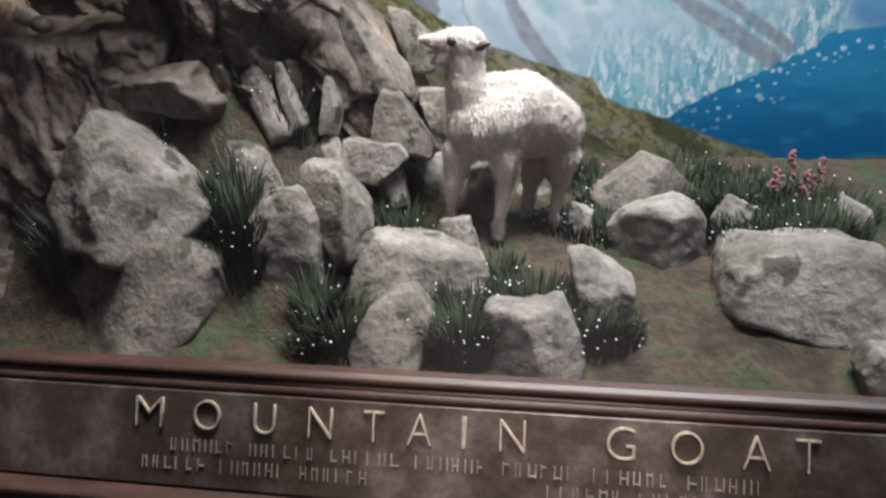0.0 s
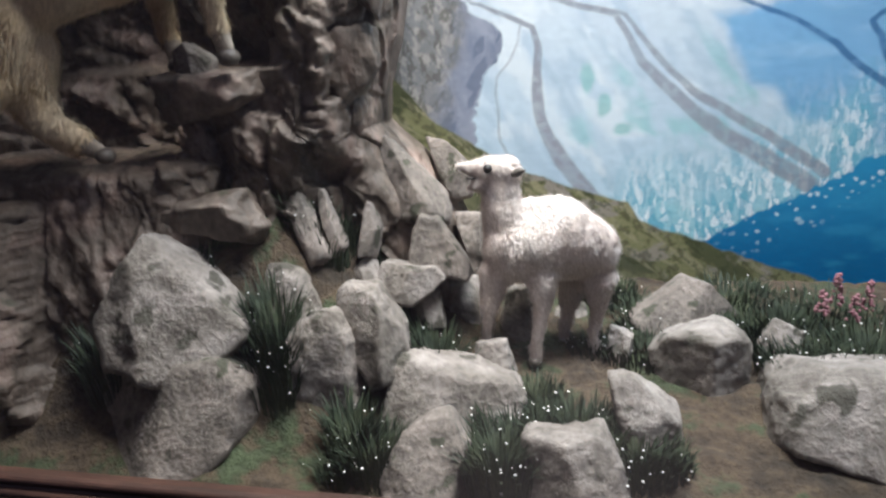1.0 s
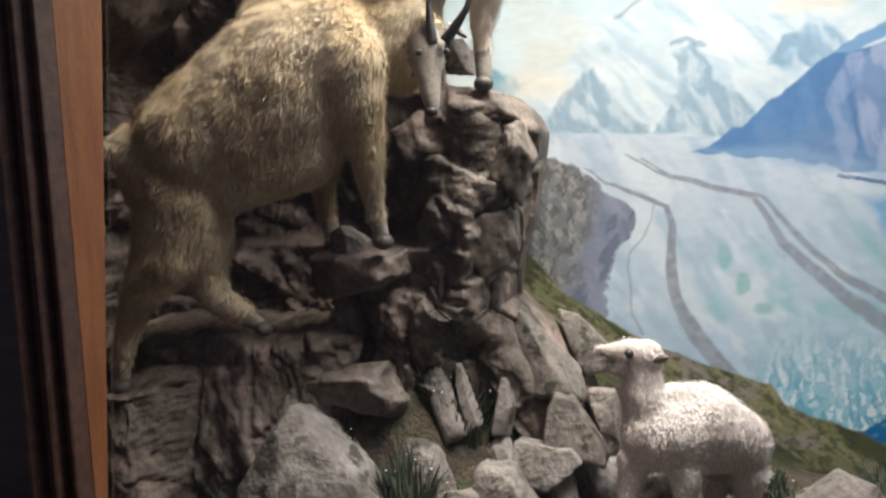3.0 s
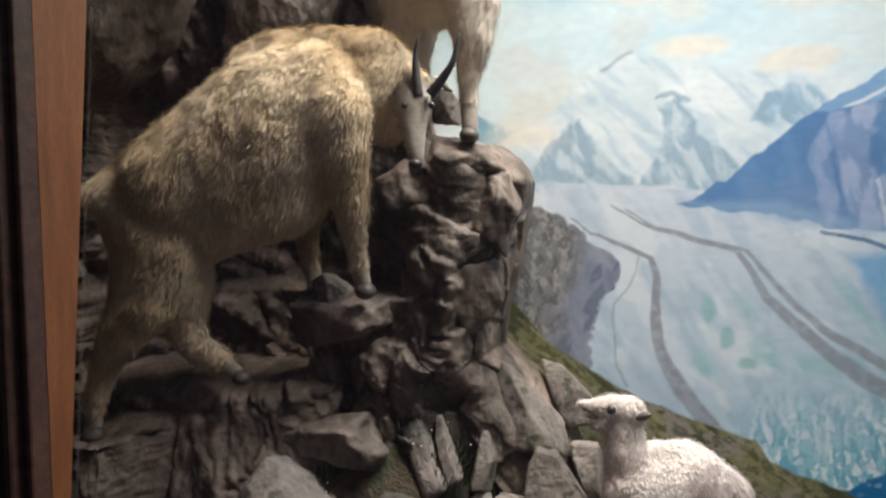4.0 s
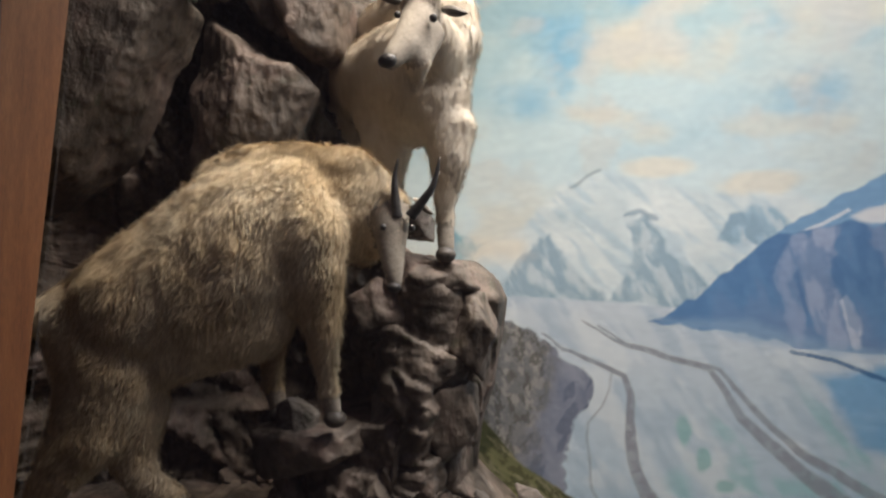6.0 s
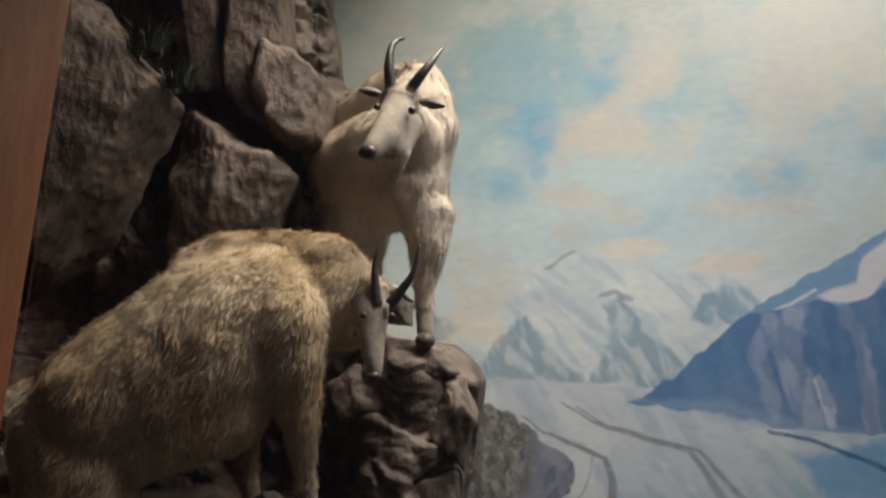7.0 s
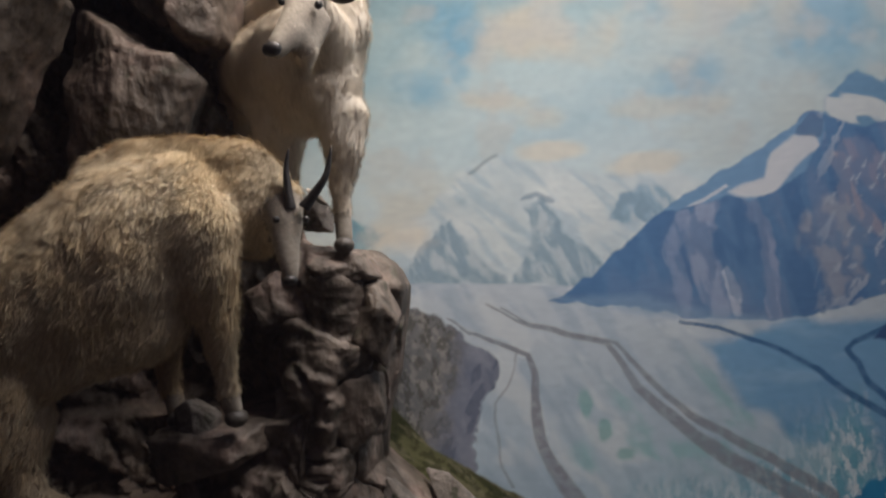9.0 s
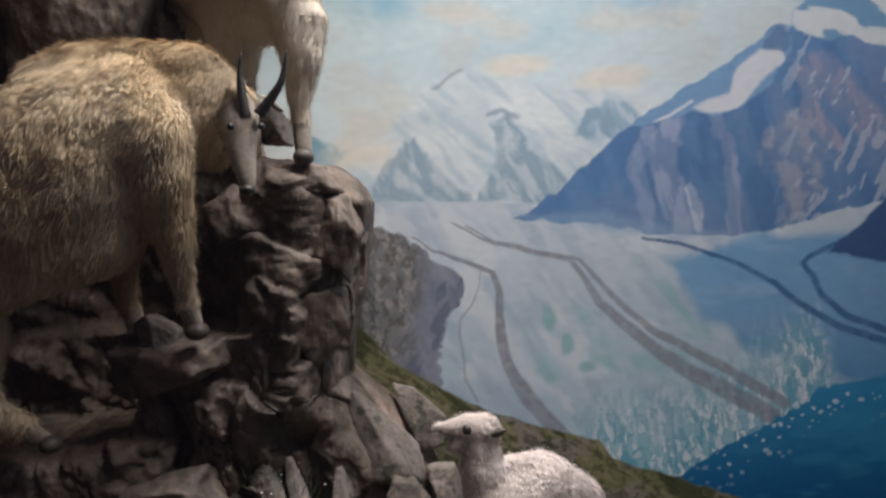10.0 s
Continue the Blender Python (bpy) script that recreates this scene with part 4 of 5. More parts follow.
faceted_rock("grey-brown angular slab leaning on the cliff foot", 2.48, 0.24, ((-0.51, 0.78), (-0.41, 0.75), (-0.30, 0.57), (-0.29, 0.50), (-0.58, 0.58), (-0.52, 0.71)), SLAB, 526)
faceted_rock("grey-brown angular slab leaning on the cliff foot", 2.62, 0.26, ((-0.66, 1.09), (-0.54, 0.95), (-0.41, 0.82), (-0.39, 0.68), (-0.56, 0.68), (-0.70, 0.85)), SLAB, 527)
faceted_rock("grey-brown angular slab leaning on the cliff foot", 2.72, 0.20, ((-0.41, 0.71), (-0.29, 0.71), (-0.24, 0.51), (-0.35, 0.43)), SLAB, 528)
faceted_rock("grey-brown angular slab leaning on the cliff foot", 2.84, 0.16, ((-0.56, 1.03), (-0.45, 1.00), (-0.32, 0.87), (-0.34, 0.75), (-0.43, 0.72)), SLAB, 529)
faceted_rock("pale grey granite boulder resting on mossy ground", 2.36, 0.20, ((-0.64, 0.61), (-0.41, 0.59), (-0.37, 0.54), (-0.50, 0.43), (-0.68, 0.46)), BOULDER, 530)
faceted_rock("square grey-brown block in the cliff foot", 2.22, 0.24, ((-1.41, 0.89), (-1.08, 0.91), (-0.99, 0.79), (-1.04, 0.72), (-1.38, 0.78), (-1.45, 0.82)), CLIFF, 531)
faceted_rock("small grey stone beside the front hoof", 2.26, 0.12, ((-1.28, 1.40), (-1.22, 1.43), (-1.13, 1.36), (-1.14, 1.28), (-1.27, 1.28)), BOULDER, 532)
faceted_rock("flat cracked ledge stone with a tan broken end", 2.28, 0.34, ((-1.37, 1.33), (-0.98, 1.33), (-0.98, 1.23), (-1.10, 1.18), (-1.34, 1.13)), CLIFF, 533)
faceted_rock("dark wedge-shaped block jutting from the upper cliff", 2.42, 0.46, ((-1.68, 2.92), (-1.54, 2.84), (-1.24, 2.64), (-1.21, 2.56), (-1.27, 2.37), (-1.51, 2.12), (-1.71, 2.14), (-1.68, 2.66)), CLIFF, 534)
faceted_rock("tan square-edged block at the cliff's edge", 2.44, 0.36, ((-1.37, 3.12), (-1.24, 3.12), (-1.10, 2.98), (-1.10, 2.70), (-1.16, 2.65), (-1.30, 2.73), (-1.38, 2.90)), CLIFF, 535)
faceted_rock("tall pale pillar of rock in the upper cliff", 2.42, 0.40, ((-1.58, 4.20), (-1.34, 4.16), (-1.28, 3.43), (-1.22, 3.10), (-1.33, 2.81), (-1.50, 2.91)), CLIFF, 536)
faceted_rock("tall dark plate of rock in the upper cliff", 1.98, 0.42, ((-1.82, 3.20), (-1.64, 2.98), (-1.49, 2.79), (-1.54, 2.70), (-1.72, 2.39), (-1.84, 2.17), (-2.08, 2.01), (-2.23, 3.15)), CLIFF, 537)
faceted_rock("narrow upright rib of rock in the upper cliff", 2.34, 0.30, ((-1.91, 4.20), (-1.61, 4.14), (-1.50, 3.16), (-1.48, 2.88), (-1.66, 2.96)), CLIFF, 538)
faceted_rock("dark angular stone on the top ledge", 2.56, 0.20, ((-0.90, 2.12), (-0.82, 2.12), (-0.78, 2.06), (-0.78, 1.97), (-0.90, 1.99)), SLAB, 539)
faceted_rock("pale rough stone set in the cliff's pillar", 2.41, 0.24, ((-1.08, 1.76), (-0.96, 1.86), (-0.79, 1.79), (-0.84, 1.64), (-1.01, 1.61)), CLIFF, 540)
faceted_rock("pale cap stone of the cliff's pillar", 2.44, 0.30, ((-0.88, 1.94), (-0.64, 1.88), (-0.59, 1.79), (-0.73, 1.74), (-0.89, 1.83)), CLIFF, 541)
faceted_rock("reddish bulging rock in the cliff's pillar", 2.42, 0.24, ((-0.95, 1.59), (-0.75, 1.66), (-0.62, 1.57), (-0.69, 1.43), (-0.87, 1.42)), CLIFF, 542)
faceted_rock("grey shoulder stone of the cliff's pillar", 2.44, 0.26, ((-0.73, 1.78), (-0.58, 1.78), (-0.53, 1.63), (-0.59, 1.48), (-0.72, 1.58)), CLIFF, 543)
faceted_rock("rough brown stone set in the cliff's pillar", 2.42, 0.22, ((-0.98, 1.43), (-0.82, 1.43), (-0.74, 1.31), (-0.87, 1.20), (-0.98, 1.26)), CLIFF, 544)
faceted_rock("rough brown stone set in the cliff's pillar", 2.44, 0.22, ((-0.83, 1.39), (-0.63, 1.47), (-0.61, 1.30), (-0.75, 1.17)), CLIFF, 545)


# ---- mounted goats: each one plain sculpted mesh ----
def ball_shape(seg=14, rings=8):
    v, f = [(0, 0, 1), (0, 0, -1)], []
    for i in range(1, rings):
        p = math.pi * i / rings
        v += [(math.sin(p) * math.cos(6.2832 * j / seg), math.sin(p) * math.sin(6.2832 * j / seg), math.cos(p)) for j in range(seg)]
    for j in range(seg):
        f += [(0, 2 + j, 2 + (j + 1) % seg), (1, 2 + (rings - 2) * seg + (j + 1) % seg, 2 + (rings - 2) * seg + j)]
        f += [(2 + i * seg + j, 2 + i * seg + seg + j, 2 + i * seg + seg + (j + 1) % seg, 2 + i * seg + (j + 1) % seg) for i in range(rings - 2)]
    return np.array(v), f


BALL_V, BALL_F = ball_shape()


def sculpt(chains, voxel=0.013, rounds=8, deep=0.72):
    """One closed skin over chains of balls of changing size."""
    verts, faces = [], []
    for chain in chains:
        for p, q in zip(chain[:-1], chain[1:]):
            p, q = np.array(p), np.array(q)
            n = max(2, int(np.linalg.norm(q[:3] - p[:3]) / (0.28 * min(p[3], q[3]))) + 1)
            for i in range(n + 1):
                c = p + (q - p) * i / n
                o = len(verts) * len(BALL_V)
                verts.append(BALL_V * c[3] * (1, deep, 1) + c[:3])
                faces += [tuple(o + k for k in g) for g in BALL_F]
    ob = mesh_object("skin", np.concatenate(verts), faces, None)
    re = ob.modifiers.new("remesh", "REMESH")
    re.mode, re.voxel_size = "VOXEL", voxel
    sm = ob.modifiers.new("smooth", "SMOOTH")
    sm.factor, sm.iterations = 0.5, rounds
    out = bpy.data.meshes.new_from_object(ob.evaluated_get(bpy.context.evaluated_depsgraph_get()))
    bpy.data.objects.remove(ob)
    return out


def horn(points, radius):
    """Rings along a curve that tapers to a point."""
    v, f, k = [], [], 10
    pts = [Vector(p) for p in points]
    fine = []
    for i in range(len(pts) - 1):
        p0, p1, p2, p3 = pts[max(i - 1, 0)], pts[i], pts[i + 1], pts[min(i + 2, len(pts) - 1)]
        for s in range(6):
            t = s / 6
            fine.append(0.5 * ((2 * p1) + (p2 - p0) * t + (2 * p0 - 5 * p1 + 4 * p2 - p3) * t * t + (3 * p1 - p0 - 3 * p2 + p3) * t ** 3))
    fine.append(pts[-1])
    for i, p in enumerate(fine):
        d = (fine[min(i + 1, len(fine) - 1)] - fine[max(i - 1, 0)]).normalized()
        a = d.orthogonal().normalized()
        b = d.cross(a)
        r = radius * (1 - i / (len(fine) - 1)) ** 0.7 * (1 + 0.07 * (i % 2)) + 0.0006
        v += [p + r * (math.cos(6.2832 * j / k) * a + math.sin(6.2832 * j / k) * b) for j in range(k)]
    for i in range(len(fine) - 1):
        f += [(i * k + j, i * k + (j + 1) % k, i * k + k + (j + 1) % k, i * k + k + j) for j in range(k)]
    f.append(tuple(range((len(fine) - 1) * k, len(fine) * k)))
    return v, f


def leaf_ear(root, tip, up, width):
    """A cupped, pointed ear with some thickness."""
    a, b, w = Vector(root), Vector(tip), Vector(up).normalized() * width
    n = (b - a).cross(w).normalized() * width * 0.25
    v, f = [], []
    for i in range(7):
        t = i / 6
        s = math.sin(math.pi * (0.12 + 0.88 * t)) ** 0.8 if t < 1 else 0.03
        c = a.lerp(b, t)
        v += [c - w * s, c - n * s, c + w * s, c + n * s * 1.8]
    for i in range(6):
        f += [(i * 4 + j, i * 4 + (j + 1) % 4, i * 4 + 4 + (j + 1) % 4, i * 4 + 4 + j) for j in range(4)]
    return v, f


def mounted_goat(label, chains, fur, horns, ears, eyes, nose, hooves, bald, strands, length, sag, seed, voxel=0.013):
    skin = sculpt(chains, voxel)
    n = len(skin.vertices)
    co, no = np.empty(n * 3), np.empty(n * 3)
    skin.vertices.foreach_get("co", co)
    skin.vertices.foreach_get("normal", no)
    co, no = co.reshape(-1, 3), no.reshape(-1, 3)
    face_dist = np.min([np.linalg.norm(co - np.array(c[:3]), axis=1) / c[3] for c in bald], 0)
    furry = smooth01(0.8, 1.3, face_dist)
    lump = np.array([0.9 * noise.noise(Vector(p) * 3.5) + 0.55 * noise.noise(Vector(p) * 9 + Vector((3, 1, 7))) + 0.35 * noise.noise(Vector(p) * 22) for p in co])
    co = co + no * (lump * 0.014 * furry * min(1.0, length / 0.024))[:, None]
    verts = co.tolist()
    faces = [tuple(p.vertices) for p in skin.polygons]
    slots = [0 if furry[p.vertices[0]] > 0.4 else 2 for p in skin.polygons]
    smooth = [True] * len(faces)

    def add(v, f, slot, soft=True):
        o = len(verts)
        verts.extend([tuple(p) for p in v])
        faces.extend([tuple(o + i for i in q) for q in f])
        slots.extend([slot] * len(f))
        smooth.extend([soft] * len(f))

    for pts, r in horns:
        add(*horn(pts, r), 1)
    for root, tip, up, w in ears:
        add(*leaf_ear(root, tip, up, w), 3 if up[1] == 0 else 2)
    for (x, y, z), r, squash in [(e, rr, (1, 1, 1)) for e, rr in eyes] + nose + hooves:
        bm = bmesh.new()
        bmesh.ops.create_uvsphere(bm, u_segments=12, v_segments=8, radius=r, matrix=Matrix.LocRotScale((x, y, z), None, squash))
        add([v.co.copy() for v in bm.verts], [[v.index for v in q.verts] for q in bm.faces], 3 if squash == (1.0, 1.0, 0.8) else 1)
        bm.free()
    # tufts of hair: thin slivers that lie along the coat and hang down
    rnd = np.random.RandomState(seed)
    pick = rnd.choice(n, strands, p=(furry + 0.02) / (furry + 0.02).sum())
    base, nrm = co[pick] + rnd.normal(0, 0.006, (strands, 3)), no[pick]
    lie = np.cross(np.cross(nrm, np.array(sag)), nrm)
    lie = lie / (np.linalg.norm(lie, axis=1, keepdims=True) + 1e-6)
    whorl = np.array([noise.noise_vector(Vector(p) * 13) for p in base])
    way = lie + nrm * rnd.uniform(0.08, 0.42, (strands, 1)) + rnd.normal(0, 0.2, (strands, 3)) + 0.45 * whorl
    way /= np.linalg.norm(way, axis=1, keepdims=True)
    size = length * rnd.uniform(0.5, 1.25, (strands, 1)) * (0.35 + 0.65 * furry[pick][:, None])
    side = np.cross(way, nrm)
    side = side / (np.linalg.norm(side, axis=1, keepdims=True) + 1e-6) * 0.0014
    low = base - nrm * 0.004
    mid, tip = low + way * size * 0.55, low + way * size - nrm * size * 0.12
    o = len(verts)
    verts.extend(np.stack([low - side, low + side, mid + side * 0.8, mid - side * 0.8, tip], 1).reshape(-1, 3).tolist())
    k = o + 5 * np.arange(strands)
    faces.extend(np.stack([k, k + 1, k + 2, k + 3], 1).tolist())
    faces.extend(np.stack([k + 3, k + 2, k + 4], 1).tolist())
    slots.extend([0] * (2 * strands))
    smooth.extend([True] * (2 * strands))
    me = bpy.data.meshes.new("goat_statue")
    me.from_pydata(verts, [], faces)
    for m in (fur, HORN, FACE, HOOF):
        me.materials.append(m)
    me.polygons.foreach_set("material_index", slots)
    me.polygons.foreach_set("use_smooth", smooth)
    me.update()
    # the coat shades as one soft surface: hairs take the skin's direction
    soft = np.empty(len(verts) * 3)
    me.vertices.foreach_get("normal", soft)
    soft = soft.reshape(-1, 3)
    jitter = nrm + 0.28 * whorl + rnd.normal(0, 0.1, nrm.shape)
    soft[o:] = np.repeat(jitter / np.linalg.norm(jitter, axis=1, keepdims=True), 5, 0)
    me.normals_split_custom_set_from_vertices(soft.tolist())
    return tagged(new("goat_statue", me), label, "mounted goat", "mounted goats")


mounted_goat("shaggy cream mounted goat stepping up the ledge, head bent down", [
    [(-1.789, 1.920, 1.703, 0.122), (-1.661, 1.940, 1.742, 0.190), (-1.520, 2.030, 1.801, 0.261), (-1.362, 2.090, 1.903, 0.289), (-1.203, 2.130, 1.996, 0.240)],
    [(-1.419, 2.120, 2.135, 0.116), (-1.288, 2.150, 2.161, 0.132), (-1.115, 2.180, 2.166, 0.134), (-1.001, 2.190, 2.152, 0.133), (-0.924, 2.190, 2.111, 0.112)],
    [(-1.026, 2.170, 2.077, 0.136), (-0.971, 2.180, 2.071, 0.136), (-0.905, 2.190, 2.052, 0.101)],
    [(-0.999, 2.200, 1.983, 0.094), (-0.941, 2.210, 1.932, 0.059)],
    [(-0.816, 2.150, 2.056, 0.062), (-0.811, 2.120, 1.977, 0.061), (-0.801, 2.100, 1.896, 0.046), (-0.793, 2.090, 1.835, 0.035), (-0.790, 2.085, 1.800, 0.029)],
    [(-0.894, 2.190, 1.994, 0.058), (-0.873, 2.170, 1.923, 0.034)],
    [(-1.812, 1.870, 1.744, 0.069), (-1.856, 1.840, 1.721, 0.057), (-1.893, 1.820, 1.691, 0.038)],
    [(-1.627, 1.990, 1.582, 0.139), (-1.444, 2.030, 1.677, 0.161), (-1.300, 2.090, 1.713, 0.162)],
    [(-1.091, 2.060, 1.959, 0.150), (-1.072, 2.070, 1.856, 0.117), (-1.056, 2.090, 1.763, 0.088), (-1.040, 2.110, 1.677, 0.063), (-1.045, 2.140, 1.571, 0.047), (-1.048, 2.170, 1.472, 0.038), (-1.040, 2.190, 1.387, 0.036)],
    [(-1.294, 2.280, 1.742, 0.102), (-1.328, 2.310, 1.594, 0.056), (-1.331, 2.330, 1.474, 0.041), (-1.309, 2.330, 1.375, 0.039)],
    [(-1.761, 1.940, 1.653, 0.173), (-1.704, 1.950, 1.524, 0.173), (-1.750, 1.920, 1.359, 0.122), (-1.832, 1.880, 1.218, 0.071), (-1.910, 1.880, 1.095, 0.048), (-1.944, 1.880, 0.979, 0.038), (-1.958, 1.880, 0.896, 0.038)],
    [(-1.670, 2.020, 1.440, 0.129), (-1.685, 2.030, 1.276, 0.082), (-1.644, 2.050, 1.171, 0.055), (-1.550, 2.060, 1.116, 0.043), (-1.478, 2.060, 1.078, 0.032)]],
    FUR,
    [([(-0.783, 2.100, 2.008), (-0.789, 2.100, 2.081), (-0.790, 2.100, 2.139), (-0.779, 2.100, 2.199)], 0.017),
     ([(-0.741, 2.100, 2.009), (-0.700, 2.100, 2.056), (-0.663, 2.100, 2.109), (-0.641, 2.100, 2.196)], 0.019)],
    [((-0.820, 2.130, 2.093), (-0.873, 2.100, 2.030), (0.5, 0.2, 0.6), 0.022), ((-0.736, 2.130, 2.068), (-0.664, 2.100, 2.013), (-0.3, 0.2, 1), 0.02)],
    [((-0.816, 2.060, 1.975), 0.011), ((-0.727, 2.070, 1.970), 0.011)],
    [((-0.788, 2.075, 1.788), 0.024, (1.0, 0.9, 0.7))],
    [((-1.032, 2.190, 1.365), 0.038, (1.0, 1.0, 0.8)), ((-1.300, 2.320, 1.348), 0.039, (1.0, 1.0, 0.8)), ((-1.944, 1.870, 0.880), 0.04, (1.0, 1.0, 0.8)), ((-1.453, 2.050, 1.068), 0.034, (1.0, 1.0, 0.8))],
    [(-0.792, 2.080, 1.969, 0.109), (-0.789, 2.080, 1.843, 0.091), (-1.041, 2.200, 1.370, 0.084), (-1.305, 2.330, 1.354, 0.087), (-1.464, 2.060, 1.065, 0.073), (-1.959, 1.880, 0.882, 0.080)],
    170000, 0.028, (-0.35, -0.1, -1.0), 5)

mounted_goat("cream mounted goat with black horns standing on the top ledge", [
    [(-1.167, 2.800, 2.723, 0.166), (-1.004, 2.620, 2.639, 0.206), (-0.801, 2.450, 2.614, 0.213)],
    [(-1.083, 2.750, 2.868, 0.130), (-0.860, 2.600, 2.889, 0.155), (-0.729, 2.480, 2.873, 0.129), (-0.703, 2.420, 2.695, 0.142)],
    [(-0.948, 2.550, 2.495, 0.162), (-0.727, 2.400, 2.469, 0.138)],
    [(-0.718, 2.340, 2.624, 0.120), (-0.717, 2.260, 2.671, 0.085)],
    [(-0.720, 2.200, 2.739, 0.065), (-0.726, 2.140, 2.647, 0.063), (-0.748, 2.070, 2.551, 0.050), (-0.772, 2.020, 2.490, 0.036)],
    [(-0.689, 2.170, 2.620, 0.054), (-0.713, 2.120, 2.519, 0.045), (-0.734, 2.160, 2.455, 0.028)],
    [(-0.677, 2.390, 2.366, 0.099), (-0.675, 2.380, 2.238, 0.069), (-0.691, 2.380, 2.127, 0.050), (-0.695, 2.380, 2.017, 0.034), (-0.693, 2.375, 1.937, 0.036)],
    [(-0.956, 2.500, 2.381, 0.114), (-0.950, 2.500, 2.226, 0.071), (-0.934, 2.500, 2.095, 0.047), (-0.928, 2.500, 1.947, 0.038)],
    [(-1.201, 2.820, 2.600, 0.141), (-1.204, 2.860, 2.403, 0.091), (-1.200, 2.880, 2.152, 0.055), (-1.194, 2.880, 1.956, 0.047)]],
    PALE_FUR,
    [([(-0.745, 2.170, 2.763), (-0.750, 2.160, 2.846), (-0.740, 2.180, 2.934), (-0.704, 2.220, 2.976)], 0.022),
     ([(-0.685, 2.170, 2.744), (-0.633, 2.160, 2.800), (-0.596, 2.180, 2.857), (-0.565, 2.220, 2.923)], 0.021)],
    [((-0.787, 2.200, 2.762), (-0.871, 2.180, 2.782), (0, 0, 1), 0.018), ((-0.653, 2.200, 2.719), (-0.558, 2.180, 2.683), (0, 0, 1), 0.02)],
    [((-0.658, 2.105, 2.648), 0.014), ((-0.779, 2.110, 2.676), 0.012)],
    [((-0.777, 1.995, 2.479), 0.028, (1.1, 0.7, 0.85))],
    [((-0.690, 2.360, 1.907), 0.037, (1.0, 1.0, 0.8)), ((-0.925, 2.490, 1.915), 0.038, (1.0, 1.0, 0.8))],
    [(-0.730, 2.120, 2.620, 0.125), (-0.763, 2.030, 2.504, 0.083), (-0.697, 2.380, 1.948, 0.079)],
    100000, 0.024, (0.0, -0.1, -1.0), 6)

mounted_goat("small white mounted kid goat with raised head and open mouth", [
    [(-0.122, 2.460, 0.633, 0.134), (0.029, 2.500, 0.657, 0.158), (0.134, 2.530, 0.611, 0.121)],
    [(-0.072, 2.490, 0.723, 0.096), (0.030, 2.500, 0.717, 0.104), (0.155, 2.550, 0.579, 0.093)],
    [(-0.148, 2.460, 0.687, 0.100), (-0.175, 2.460, 0.794, 0.079), (-0.175, 2.460, 0.868, 0.068)],
    [(-0.158, 2.460, 0.916, 0.061), (-0.209, 2.460, 0.921, 0.056), (-0.259, 2.455, 0.928, 0.035), (-0.296, 2.450, 0.936, 0.023), (-0.321, 2.440, 0.944, 0.014)],
    [(-0.219, 2.450, 0.881, 0.041), (-0.260, 2.445, 0.873, 0.023), (-0.285, 2.445, 0.867, 0.012)],
    [(-0.206, 2.440, 0.538, 0.063), (-0.225, 2.420, 0.434, 0.038), (-0.239, 2.410, 0.324, 0.021), (-0.246, 2.410, 0.236, 0.024)],
    [(-0.030, 2.430, 0.531, 0.066), (-0.030, 2.410, 0.425, 0.035), (-0.047, 2.400, 0.317, 0.023), (-0.056, 2.400, 0.222, 0.024)],
    [(0.079, 2.580, 0.453, 0.061), (0.059, 2.600, 0.328, 0.031), (0.046, 2.600, 0.220, 0.023), (0.042, 2.600, 0.155, 0.027)],
    [(0.175, 2.520, 0.501, 0.073), (0.172, 2.520, 0.379, 0.036), (0.156, 2.510, 0.280, 0.022), (0.163, 2.510, 0.193, 0.026)]],
    KID_FUR,
    [],
    [((-0.131, 2.400, 0.920), (-0.077, 2.385, 0.938), (0, 0, 1), 0.016)],
    [((-0.212, 2.395, 0.943), 0.017)],
    [((-0.324, 2.435, 0.945), 0.005, (1.0, 1.0, 0.9)), ((-0.278, 2.435, 0.903), 0.012, (1.8, 0.8, 0.4))],
    [((-0.246, 2.405, 0.225), 0.027, (1.0, 1.0, 0.8)), ((-0.056, 2.395, 0.211), 0.027, (1.0, 1.0, 0.8)), ((0.042, 2.595, 0.143), 0.027, (1.0, 1.0, 0.8)), ((0.162, 2.505, 0.181), 0.026, (1.0, 1.0, 0.8))],
    [(-0.311, 2.450, 0.913, 0.029)],
    60000, 0.014, (0.2, 0.0, -1.0), 7, 0.009)


